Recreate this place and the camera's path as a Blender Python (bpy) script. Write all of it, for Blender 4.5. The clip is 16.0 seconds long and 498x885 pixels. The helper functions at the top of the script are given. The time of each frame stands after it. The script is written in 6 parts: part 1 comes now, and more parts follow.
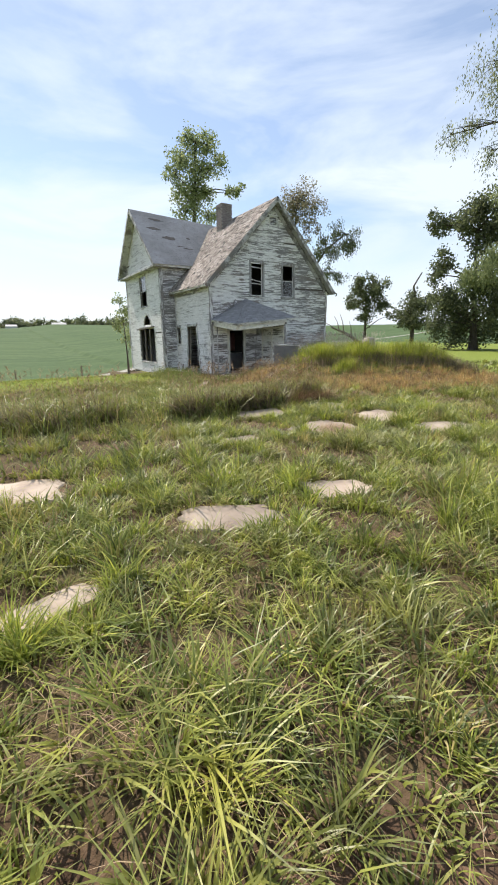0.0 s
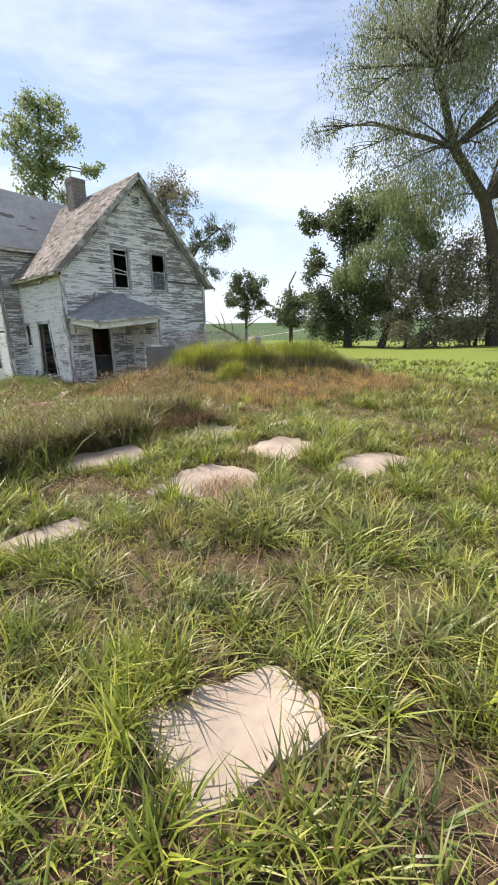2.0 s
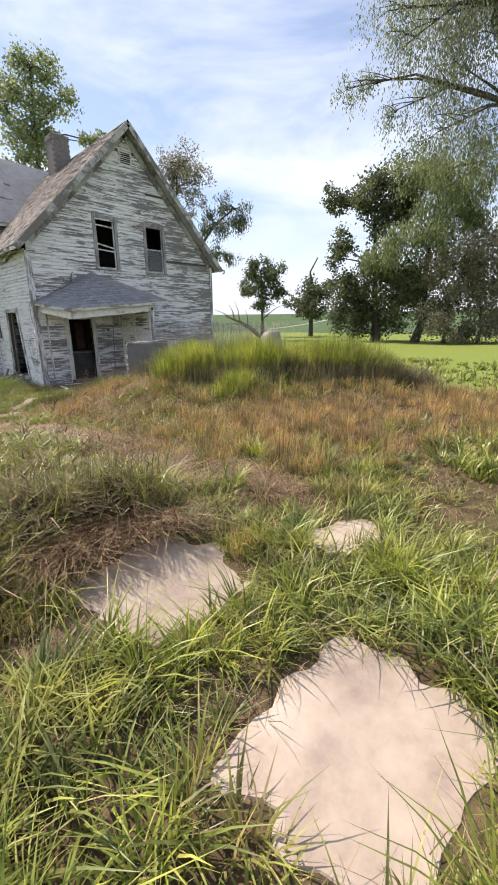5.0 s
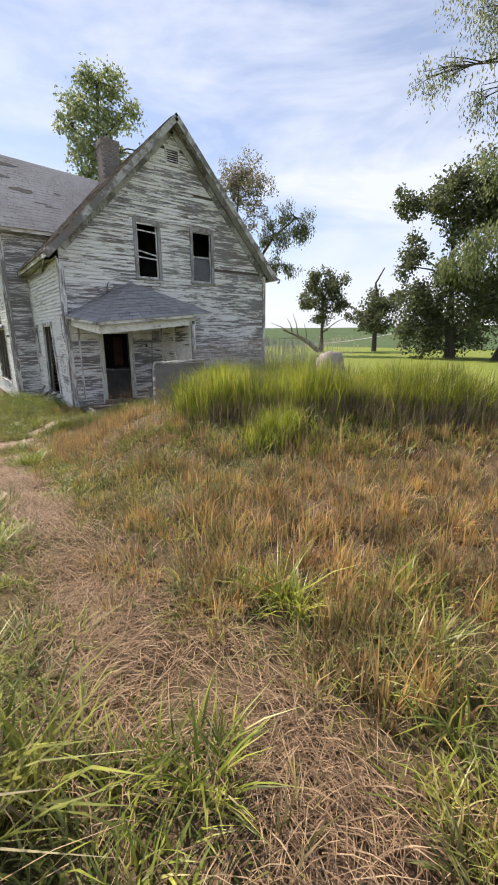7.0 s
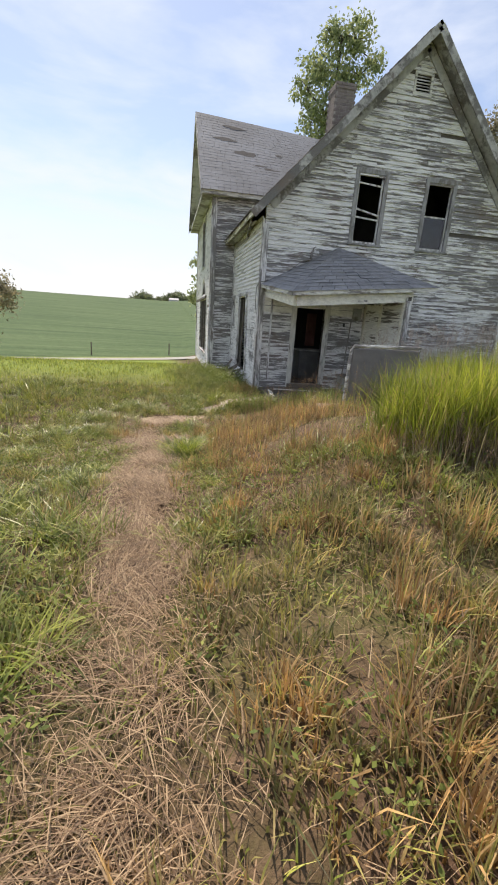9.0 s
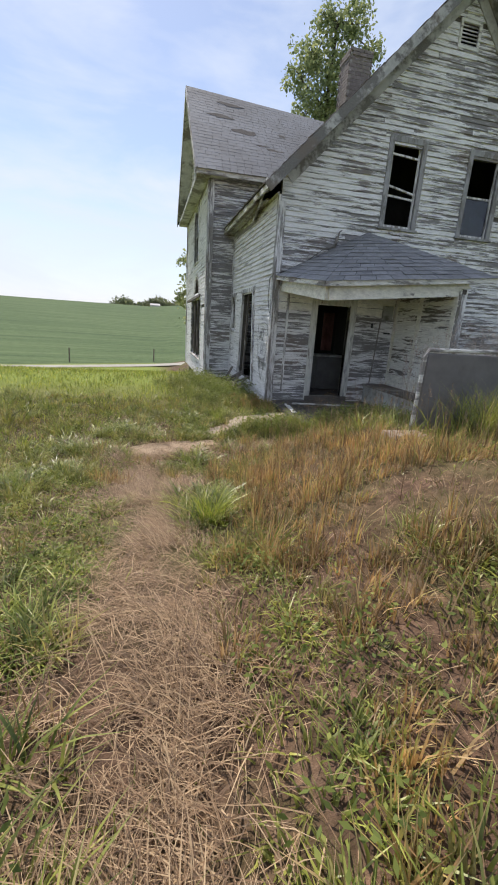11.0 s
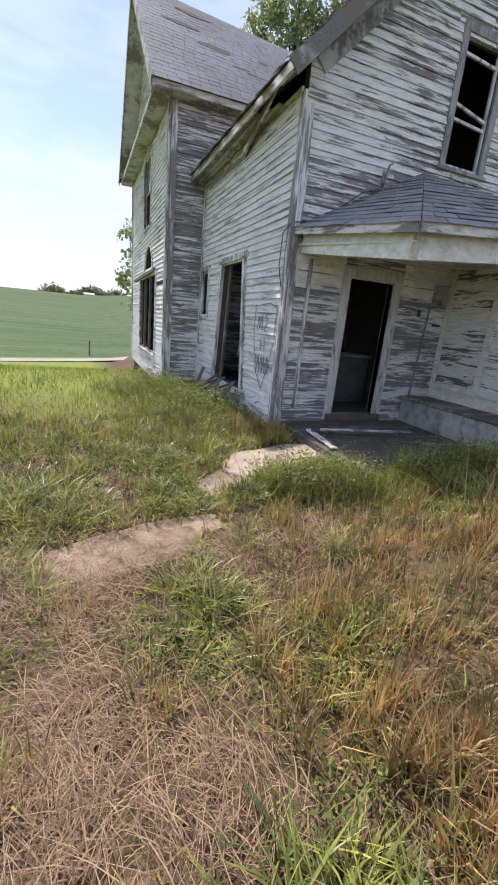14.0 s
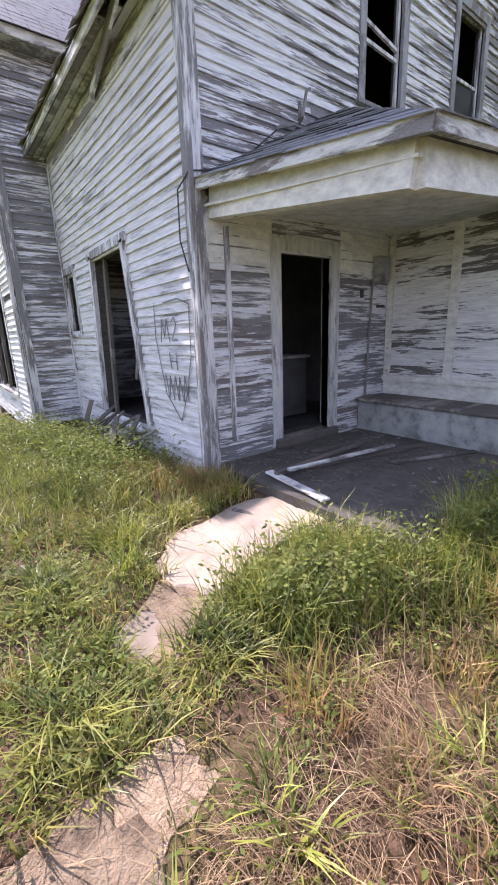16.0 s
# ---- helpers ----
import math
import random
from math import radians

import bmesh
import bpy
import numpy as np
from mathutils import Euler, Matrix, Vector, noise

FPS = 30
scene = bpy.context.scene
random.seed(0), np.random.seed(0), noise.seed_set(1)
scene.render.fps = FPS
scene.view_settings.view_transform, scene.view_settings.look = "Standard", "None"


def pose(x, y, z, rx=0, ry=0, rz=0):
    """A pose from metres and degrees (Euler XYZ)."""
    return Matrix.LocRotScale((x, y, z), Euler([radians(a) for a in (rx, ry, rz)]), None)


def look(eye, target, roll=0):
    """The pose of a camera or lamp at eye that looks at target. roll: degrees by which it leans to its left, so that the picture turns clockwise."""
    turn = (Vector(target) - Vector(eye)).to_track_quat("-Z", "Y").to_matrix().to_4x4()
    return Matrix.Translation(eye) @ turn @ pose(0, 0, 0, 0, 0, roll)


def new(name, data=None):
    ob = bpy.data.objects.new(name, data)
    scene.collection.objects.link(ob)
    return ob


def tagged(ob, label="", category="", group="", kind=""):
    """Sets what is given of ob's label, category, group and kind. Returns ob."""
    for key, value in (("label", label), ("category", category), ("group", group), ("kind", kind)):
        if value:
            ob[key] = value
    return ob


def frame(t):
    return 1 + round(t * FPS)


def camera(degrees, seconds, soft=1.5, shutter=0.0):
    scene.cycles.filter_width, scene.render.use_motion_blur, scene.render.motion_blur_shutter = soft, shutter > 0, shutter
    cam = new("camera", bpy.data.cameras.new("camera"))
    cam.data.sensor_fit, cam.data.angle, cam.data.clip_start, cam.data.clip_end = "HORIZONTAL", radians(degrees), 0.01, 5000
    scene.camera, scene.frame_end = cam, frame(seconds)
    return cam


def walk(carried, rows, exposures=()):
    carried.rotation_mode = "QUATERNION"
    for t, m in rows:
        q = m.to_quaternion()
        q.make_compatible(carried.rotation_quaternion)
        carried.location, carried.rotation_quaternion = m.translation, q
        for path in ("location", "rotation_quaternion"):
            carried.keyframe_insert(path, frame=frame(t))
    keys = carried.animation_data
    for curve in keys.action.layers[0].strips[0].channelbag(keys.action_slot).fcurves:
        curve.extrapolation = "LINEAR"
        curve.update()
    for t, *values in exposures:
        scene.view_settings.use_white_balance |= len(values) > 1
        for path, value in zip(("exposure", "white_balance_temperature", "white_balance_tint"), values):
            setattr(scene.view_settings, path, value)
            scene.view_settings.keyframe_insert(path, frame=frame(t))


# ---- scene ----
cam = camera(63.0, 16.0, soft=1.9)
METRES, EYE, TILT, LEAN, TURN = 20.0, 1.5, 0.0, 0.0, -31.1
ROWS = [
    (0.0, 0.0, 0.0, 0.0, -0.17, -14.91, 0.63),
    (0.5, 0.0017, 0.0356, -0.0005, -5.53, -18.91, 0.83),
    (1.0, 0.0142, 0.0674, -0.0009, -13.25, -17.04, 1.74),
    (1.5, 0.023, 0.099, 0.0002, -16.62, -15.3, 2.23),
    (2.0, 0.0295, 0.1287, 0.0005, -16.04, -15.34, 0.9),
    (2.5, 0.0402, 0.162, 0.0034, -13.14, -15.84, 1.69),
    (3.0, 0.0435, 0.1984, 0.0034, -13.51, -15.99, 0.57),
    (3.5, 0.0557, 0.2288, 0.0016, -15.48, -15.65, 0.81),
    (6.0, 0.1056, 0.3815, 0.0025, -9.18, -16.66, 0.82),
    (6.5, 0.1163, 0.4099, 0.0052, -5.41, -14.17, 2.14),
    (7.0, 0.1227, 0.4398, 0.0055, -5.72, -14.65, 0.3),
    (7.5, 0.1289, 0.4718, 0.0035, 6.18, -13.25, 1.03),
    (8.0, 0.1257, 0.4994, -0.0006, 13.48, -17.07, -0.66),
    (8.5, 0.1164, 0.5268, -0.0026, 20.22, -17.55, -3.54),
    (11.0, 0.029, 0.6422, -0.0137, 17.68, -16.59, -3.47),
    (11.5, 0.0169, 0.6669, -0.0185, 16.4, -16.98, -3.29),
    (12.0, 0.0007, 0.6961, -0.0181, 21.06, -16.42, -2.85),
    (12.5, -0.0161, 0.7253, -0.0176, 11.6, -15.74, -4.34),
    (13.0, -0.0332, 0.7554, -0.0224, 12.76, -13.56, -1.45),
    (13.5, -0.0528, 0.7789, -0.0264, 11.94, -14.56, -1.21),
    (14.0, -0.0688, 0.8026, -0.0291, 9.61, -16.66, -5.16),
    (14.5, -0.0839, 0.8309, -0.0283, 12.97, -13.86, -0.31),
    (15.0, -0.0971, 0.8561, -0.0321, 6.55, -15.28, -1.29),
    (15.5, -0.0991, 0.8824, -0.0361, -0.35, -14.55, -1.75),
    (16.0, -0.0972, 0.9072, -0.0337, -6.27, -15.06, 2.03),
]
walk(cam, [(t, pose(0, 0, EYE, TILT, LEAN, TURN) @ pose(METRES * x, METRES * y, METRES * z, 90 + pitch, roll, yaw)) for t, x, y, z, yaw, pitch, roll in ROWS],
     exposures=((0.0, 0.45, 6500, 12), (3.5, 0.60, 6480, 17), (7.0, 0.42, 6750, 18), (8.5, 0.40, 6800, 16), (11.0, 0.24, 6450, 16), (12.5, 0.36, 6300, 17), (14.5, 0.60, 6180, 22), (16.0, 1.0, 6050, 31)))

# ---- world, sun ----
SUN_AZ, SUN_EL = radians(10.0), radians(49.0)   # left of +y, above the horizon
world = bpy.data.worlds.new("sky")
scene.world = world
world.use_nodes = True
wn, wl = world.node_tree.nodes, world.node_tree.links
wn.clear()
w_out = wn.new("ShaderNodeOutputWorld")
w_bg = wn.new("ShaderNodeBackground")
w_bg.inputs["Strength"].default_value = 0.12
w_sky = wn.new("ShaderNodeTexSky")
w_sky.sky_type = "NISHITA"
w_sky.sun_disc = False
w_sky.sun_elevation = SUN_EL
w_sky.sun_rotation = -SUN_AZ
w_sky.air_density, w_sky.dust_density, w_sky.ozone_density = 1.0, 0.25, 1.5
w_co = wn.new("ShaderNodeTexCoord")
w_map = wn.new("ShaderNodeMapping")
w_map.inputs["Scale"].default_value = (1.0, 1.0, 3.2)
w_map.inputs["Location"].default_value = (5.1, 3.3, 1.4)
w_no = wn.new("ShaderNodeTexNoise")
w_no.inputs["Scale"].default_value = 2.3
w_no.inputs["Detail"].default_value = 7.0
w_no.inputs["Roughness"].default_value = 0.55
w_no.inputs["Distortion"].default_value = 0.35
w_ra = wn.new("ShaderNodeValToRGB")
w_ra.color_ramp.elements[0].position, w_ra.color_ramp.elements[0].color = 0.40, (0.22, 0.22, 0.22, 1)
w_ra.color_ramp.elements[1].position, w_ra.color_ramp.elements[1].color = 0.64, (0.94, 0.94, 0.94, 1)
w_mix = wn.new("ShaderNodeMix")
w_mix.data_type = "RGBA"
w_mix.inputs["B"].default_value = (5.7, 6.4, 7.2, 1)
wl.new(w_co.outputs["Generated"], w_map.inputs["Vector"])
wl.new(w_map.outputs["Vector"], w_no.inputs["Vector"])
wl.new(w_no.outputs["Fac"], w_ra.inputs["Fac"])
wl.new(w_ra.outputs["Color"], w_mix.inputs["Factor"])
wl.new(w_sky.outputs["Color"], w_mix.inputs["A"])
w_sep = wn.new("ShaderNodeSeparateXYZ")
w_low = wn.new("ShaderNodeMapRange")
w_low.inputs["From Min"].default_value, w_low.inputs["From Max"].default_value = 0.0, 0.22
w_low.inputs["To Min"].default_value, w_low.inputs["To Max"].default_value = 0.85, 0.0
w_haze = wn.new("ShaderNodeMix")
w_haze.data_type = "RGBA"
w_haze.inputs["B"].default_value = (5.6, 6.1, 6.7, 1)
wl.new(w_co.outputs["Generated"], w_sep.inputs["Vector"])
wl.new(w_sep.outputs["Z"], w_low.inputs["Value"])
wl.new(w_low.outputs["Result"], w_haze.inputs["Factor"])
wl.new(w_mix.outputs["Result"], w_haze.inputs["A"])
wl.new(w_haze.outputs["Result"], w_bg.inputs["Color"])
wl.new(w_bg.outputs["Background"], w_out.inputs["Surface"])

sun_data = bpy.data.lights.new("sun", "SUN")
sun_data.energy, sun_data.angle, sun_data.color = 5.0, radians(0.8), (1.0, 0.91, 0.78)
sun_dir = Vector((-math.sin(SUN_AZ) * math.cos(SUN_EL), math.cos(SUN_AZ) * math.cos(SUN_EL), math.sin(SUN_EL)))
sun = new("sun", sun_data)
sun.matrix_world = look(sun_dir * 100, (0, 0, 0))


# ---- materials ----
def material(name, rough=0.8, metal=0.0):
    m = bpy.data.materials.new(name)
    m.use_nodes = True
    b = m.node_tree.nodes["Principled BSDF"]
    b.inputs["Roughness"].default_value = rough
    b.inputs["Metallic"].default_value = metal
    return m, m.node_tree.nodes, m.node_tree.links, b


def noise_tex(n, l, vec, scale, detail=5.0, rough=0.55, distort=0.0):
    t = n.new("ShaderNodeTexNoise")
    t.inputs["Scale"].default_value = scale
    t.inputs["Detail"].default_value = detail
    t.inputs["Roughness"].default_value = rough
    t.inputs["Distortion"].default_value = distort
    if vec is not None:
        l.new(vec, t.inputs["Vector"])
    return t


def ramp(n, l, fac, stops):
    r = n.new("ShaderNodeValToRGB")
    e = r.color_ramp.elements
    while len(e) < len(stops):
        e.new(0.5)
    for i, (p, c) in enumerate(stops):
        e[i].position = p
        e[i].color = (*c, 1) if len(c) == 3 else c
    l.new(fac, r.inputs["Fac"])
    return r


def mixed(n, l, fac, a, b, blend="MIX"):
    m = n.new("ShaderNodeMix")
    m.data_type = "RGBA"
    m.blend_type = blend
    for key, v in (("Factor", fac), ("A", a), ("B", b)):
        if isinstance(v, (int, float)):
            m.inputs[key].default_value = v
        elif isinstance(v, tuple):
            m.inputs[key].default_value = (*v, 1)
        else:
            l.new(v, m.inputs[key])
    return m.outputs["Result"]


def bump(n, l, b, height, strength=0.4, dist=0.02):
    k = n.new("ShaderNodeBump")
    k.inputs["Strength"].default_value = strength
    k.inputs["Distance"].default_value = dist
    l.new(height, k.inputs["Height"])
    l.new(k.outputs["Normal"], b.inputs["Normal"])


def shifted(n, l, scale=(1, 1, 1), by_object=True):
    """Object coordinates, moved by each object's random number."""
    c = n.new("ShaderNodeTexCoord")
    m = n.new("ShaderNodeMapping")
    m.inputs["Scale"].default_value = scale
    l.new(c.outputs["Object"], m.inputs["Vector"])
    if by_object:
        o = n.new("ShaderNodeObjectInfo")
        k = n.new("ShaderNodeMath")
        k.operation = "MULTIPLY"
        k.inputs[1].default_value = 61.0
        l.new(o.outputs["Random"], k.inputs[0])
        l.new(k.outputs["Value"], m.inputs["Location"])
        return m.outputs["Vector"], o.outputs["Random"]
    return m.outputs["Vector"], None


def peeled(name, stretch, paint=(0.80, 0.80, 0.80), wood=(0.26, 0.25, 0.245), cover=0.5, soft=0.05, brown=(0.19, 0.15, 0.125), patchy=0.10):
    """Old white paint that flakes off grey weathered wood, streaked along the board, thicker in some stretches of the wall than in others."""
    m, n, l, b = material(name, 0.85)
    v, rnd = shifted(n, l, stretch)
    where, _ = shifted(n, l, (1, 1, 1), False)

    def added(x, y, k):
        a = n.new("ShaderNodeMath")
        a.operation = "MULTIPLY_ADD"
        a.inputs[1].default_value = k
        l.new(x, a.inputs[0])
        l.new(y, a.inputs[2])
        return a.outputs["Value"]
    big = noise_tex(n, l, v, 1.7, 6, 0.66, 0.12)
    fine = noise_tex(n, l, v, 11.0, 5, 0.65)
    zone = noise_tex(n, l, where, 0.7, 3, 0.55)
    level = added(zone.outputs["Fac"], added(rnd, added(fine.outputs["Fac"], big.outputs["Fac"], 0.30), 0.10), patchy * 3)
    edge = 1.27 + patchy * 1.5 - cover
    thin = n.new("ShaderNodeMapRange")
    thin.inputs["From Min"].default_value, thin.inputs["From Max"].default_value = edge - soft, edge + soft
    l.new(level, thin.inputs["Value"])
    grain = noise_tex(n, l, v, 40.0, 3, 0.7)
    woodc = ramp(n, l, grain.outputs["Fac"], [(0.25, tuple(c * 0.5 for c in wood)), (0.6, wood), (0.85, tuple(c * 1.5 for c in wood))])
    stain = noise_tex(n, l, where, 1.3, 5)
    st = ramp(n, l, stain.outputs["Fac"], [(0.5, (0, 0, 0)), (0.68, (0.7, 0.7, 0.7))])
    woodb = mixed(n, l, st.outputs["Color"], woodc.outputs["Color"], brown)
    dirt = noise_tex(n, l, v, 5.0, 6, 0.7)
    paintc = ramp(n, l, dirt.outputs["Fac"], [(0.3, tuple(c * 0.62 for c in paint)), (0.62, paint)])
    l.new(mixed(n, l, thin.outputs["Result"], woodb, paintc.outputs["Color"]), b.inputs["Base Color"])
    bump(n, l, b, added(grain.outputs["Fac"], thin.outputs["Result"], 0.5), 0.5, 0.006)
    return m


CLAP_X = peeled("peeling_clapboard_x", (0.75, 6.0, 9.0), paint=(0.84, 0.84, 0.84), wood=(0.25, 0.24, 0.24), cover=0.578, soft=0.03, patchy=0.13)
CLAP_Y = peeled("peeling_clapboard_y", (6.0, 0.6, 9.0), paint=(0.80, 0.79, 0.79), wood=(0.28, 0.275, 0.27), cover=0.675, soft=0.08, patchy=0.10)
CLAP_P = peeled("peeling_porch_clapboard", (0.8, 0.8, 9.0), paint=(0.84, 0.84, 0.81), wood=(0.17, 0.16, 0.15), cover=0.635, soft=0.022, patchy=0.12)
TRIM_Z = peeled("peeling_trim_upright", (6.0, 6.0, 0.7), cover=0.56)
TRIM_H = peeled("peeling_trim_level", (0.8, 0.8, 5.0), paint=(0.76, 0.76, 0.73), cover=0.58)
TRIM_GREY = peeled("grey_window_trim", (3.0, 3.0, 1.0), paint=(0.36, 0.36, 0.37), wood=(0.22, 0.215, 0.21), cover=0.6)
PORCH_PAINT = peeled("cream_porch_paint", (1.2, 1.2, 2.5), paint=(0.84, 0.83, 0.76), cover=0.76, soft=0.02)
RAKE = peeled("grey_rake_paint", (1.0, 1.0, 1.0), paint=(0.50, 0.50, 0.49), wood=(0.20, 0.195, 0.19), cover=0.56)
WOOD = peeled("weathered_wood", (0.6, 2.0, 2.0), paint=(0.34, 0.32, 0.29), wood=(0.14, 0.125, 0.11), cover=0.45)


def plain(name, stops, scale=6.0, rough=0.85, bumps=0.3, dist=0.01, metal=0.0, stretch=(1, 1, 1), second=0.0):
    m, n, l, b = material(name, rough, metal)
    v, rnd = shifted(n, l, stretch)
    a = noise_tex(n, l, v, scale, 6, 0.65)
    r = ramp(n, l, a.outputs["Fac"], stops)
    col = r.outputs["Color"]
    if second:
        s = noise_tex(n, l, v, scale * 0.13, 3)
        d = ramp(n, l, s.outputs["Fac"], [(0.35, (1 - second,) * 3), (0.65, (1, 1, 1))])
        col = mixed(n, l, 1.0, col, d.outputs["Color"], "MULTIPLY")
    l.new(col, b.inputs["Base Color"])
    f = noise_tex(n, l, v, scale * 6, 4, 0.7)
    bump(n, l, b, f.outputs["Fac"], bumps, dist)
    return m


SHINGLE = plain("grey_asphalt_shingle", [(0.3, (0.20, 0.205, 0.22)), (0.6, (0.29, 0.295, 0.31)), (0.8, (0.37, 0.37, 0.38))], 9, 0.75, 0.4, 0.005, second=0.3)
WINGSHINGLE = plain("blue_grey_shingle", [(0.3, (0.15, 0.165, 0.185)), (0.6, (0.20, 0.22, 0.245)), (0.8, (0.25, 0.27, 0.30))], 3, 0.8, 0.3, 0.004, second=0.3)
SHINGLE_OLD = plain("brown_worn_shingle", [(0.3, (0.10, 0.085, 0.078)), (0.48, (0.27, 0.23, 0.205)), (0.66, (0.52, 0.48, 0.45))], 4, 0.9, 0.5, 0.01, second=0.4)
SHINGLE_DARK = plain("bare_dark_felt", [(0.3, (0.03, 0.03, 0.032)), (0.7, (0.07, 0.068, 0.066))], 6, 0.9)
LATH = plain("roof_lath_wood", [(0.3, (0.12, 0.09, 0.07)), (0.7, (0.30, 0.26, 0.22))], 8, 0.9)
BRICK = plain("sooty_chimney_brick", [(0.3, (0.14, 0.12, 0.115)), (0.7, (0.26, 0.23, 0.215))], 5, 0.9, 0.4)
MORTAR = plain("grey_mortar", [(0.3, (0.25, 0.24, 0.22)), (0.7, (0.36, 0.35, 0.33))], 9, 0.95)
# near-black plaster: the darkness of the rooms is put into its colour
INSIDE = plain("room_shade_plaster", [(0.3, (0.02, 0.019, 0.018)), (0.7, (0.055, 0.05, 0.048))], 2.5, 0.95, second=0.4)
SHEATH = plain("dark_sheathing", [(0.3, (0.05, 0.045, 0.04)), (0.7, (0.13, 0.115, 0.10))], 7, 0.95, stretch=(1, 1, 5))
CONCRETE = plain("pale_sandy_concrete", [(0.28, (0.27, 0.21, 0.175)), (0.46, (0.42, 0.34, 0.27)), (0.70, (0.54, 0.45, 0.36))], 3.0, 0.9, 0.35, 0.006, second=0.42)
PORCHFLOOR = plain("dark_porch_concrete", [(0.3, (0.085, 0.075, 0.065)), (0.6, (0.15, 0.135, 0.12)), (0.8, (0.22, 0.20, 0.18))], 4.0, 0.9, 0.4, 0.008, second=0.4)
BENCHPAINT = plain("flaking_bench_paint", [(0.35, (0.20, 0.20, 0.185)), (0.5, (0.44, 0.45, 0.42)), (0.7, (0.56, 0.57, 0.54))], 4.5, 0.85, 0.3, 0.004, second=0.3)
GREYPANEL = plain("dull_grey_sheet", [(0.3, (0.13, 0.125, 0.125)), (0.7, (0.21, 0.20, 0.20))], 3.0, 0.7, 0.2, 0.004, second=0.3)
STONE = plain("grey_pink_stone", [(0.3, (0.22, 0.19, 0.17)), (0.7, (0.40, 0.36, 0.33))], 5, 0.9, 0.5, 0.02, second=0.3)
METAL = plain("rusty_grey_metal", [(0.3, (0.16, 0.14, 0.12)), (0.7, (0.32, 0.31, 0.30))], 8, 0.6, 0.2, 0.003, metal=0.6)
# grey enamel darkened: the front room's shade is part of this colour
CABINET = plain("room_shaded_enamel", [(0.3, (0.07, 0.07, 0.07)), (0.7, (0.13, 0.13, 0.13))], 3, 0.6, 0.1)
DARKWIRE = plain("black_cable_sheath", [(0.3, (0.02, 0.02, 0.02)), (0.7, (0.05, 0.05, 0.05))], 9, 0.6)
GRAFFITI = plain("black_spray_paint", [(0.3, (0.10, 0.10, 0.105)), (0.7, (0.30, 0.30, 0.305))], 9, 0.8)
BARK = plain("grey_brown_bark", [(0.3, (0.045, 0.036, 0.03)), (0.7, (0.13, 0.11, 0.09))], 4, 0.95, 0.7, 0.04, stretch=(3, 3, 0.6))
DEADWOOD = plain("bleached_dead_wood", [(0.3, (0.12, 0.095, 0.075)), (0.7, (0.26, 0.22, 0.18))], 4, 0.95, 0.5, 0.02)
ROAD = plain("pale_gravel_road", [(0.3, (0.24, 0.235, 0.20)), (0.7, (0.34, 0.33, 0.29))], 1.5, 0.95)
EARTH = plain("bare_sandy_earth", [(0.28, (0.22, 0.15, 0.105)), (0.5, (0.50, 0.375, 0.25)), (0.75, (0.64, 0.50, 0.355))], 9.0, 0.95, 1.0, 0.04, second=0.4)
WHITEMETAL = plain("white_barn_metal", [(0.3, (0.42, 0.42, 0.42)), (0.7, (0.55, 0.55, 0.55))], 2, 0.8)
CURTAIN = plain("faded_red_cloth", [(0.3, (0.12, 0.05, 0.045)), (0.7, (0.24, 0.11, 0.10))], 4, 0.95)

GLASS, gn, gl, gb = material("dusty_glass", 0.12)
gb.inputs["Base Color"].default_value = (0.75, 0.78, 0.78, 1)
gb.inputs["Transmission Weight"].default_value = 1.0
gb.inputs["IOR"].default_value = 1.45


def blade_material(name, stops, trans=0.45, patch=None, rough=0.42, vary=0.0):
    """Grass or leaves: colour by blade, broken by patches; light shines through."""
    m, n, l, b = material(name, rough)
    g = n.new("ShaderNodeNewGeometry")
    c = n.new("ShaderNodeTexCoord")
    r = ramp(n, l, g.outputs["Random Per Island"], stops)
    col = r.outputs["Color"]
    if patch:
        t = noise_tex(n, l, c.outputs["Object"], patch[0], 3)
        k = ramp(n, l, t.outputs["Fac"], [(0.42, (0, 0, 0)), (0.64, (1, 1, 1))])
        col = mixed(n, l, k.outputs["Color"], col, patch[1])
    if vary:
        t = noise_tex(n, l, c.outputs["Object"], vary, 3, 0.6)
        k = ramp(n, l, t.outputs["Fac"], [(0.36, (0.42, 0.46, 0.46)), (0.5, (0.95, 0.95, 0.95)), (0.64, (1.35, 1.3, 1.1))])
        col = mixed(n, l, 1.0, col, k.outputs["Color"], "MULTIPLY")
    l.new(col, b.inputs["Base Color"])
    b.inputs["Specular IOR Level"].default_value = 0.5
    tr = n.new("ShaderNodeBsdfTranslucent")
    l.new(col, tr.inputs["Color"])
    mx = n.new("ShaderNodeMixShader")
    mx.inputs["Fac"].default_value = trans
    out = n["Material Output"]
    l.new(b.outputs["BSDF"], mx.inputs[1])
    l.new(tr.outputs["BSDF"], mx.inputs[2])
    l.new(mx.outputs["Shader"], out.inputs["Surface"])
    return m


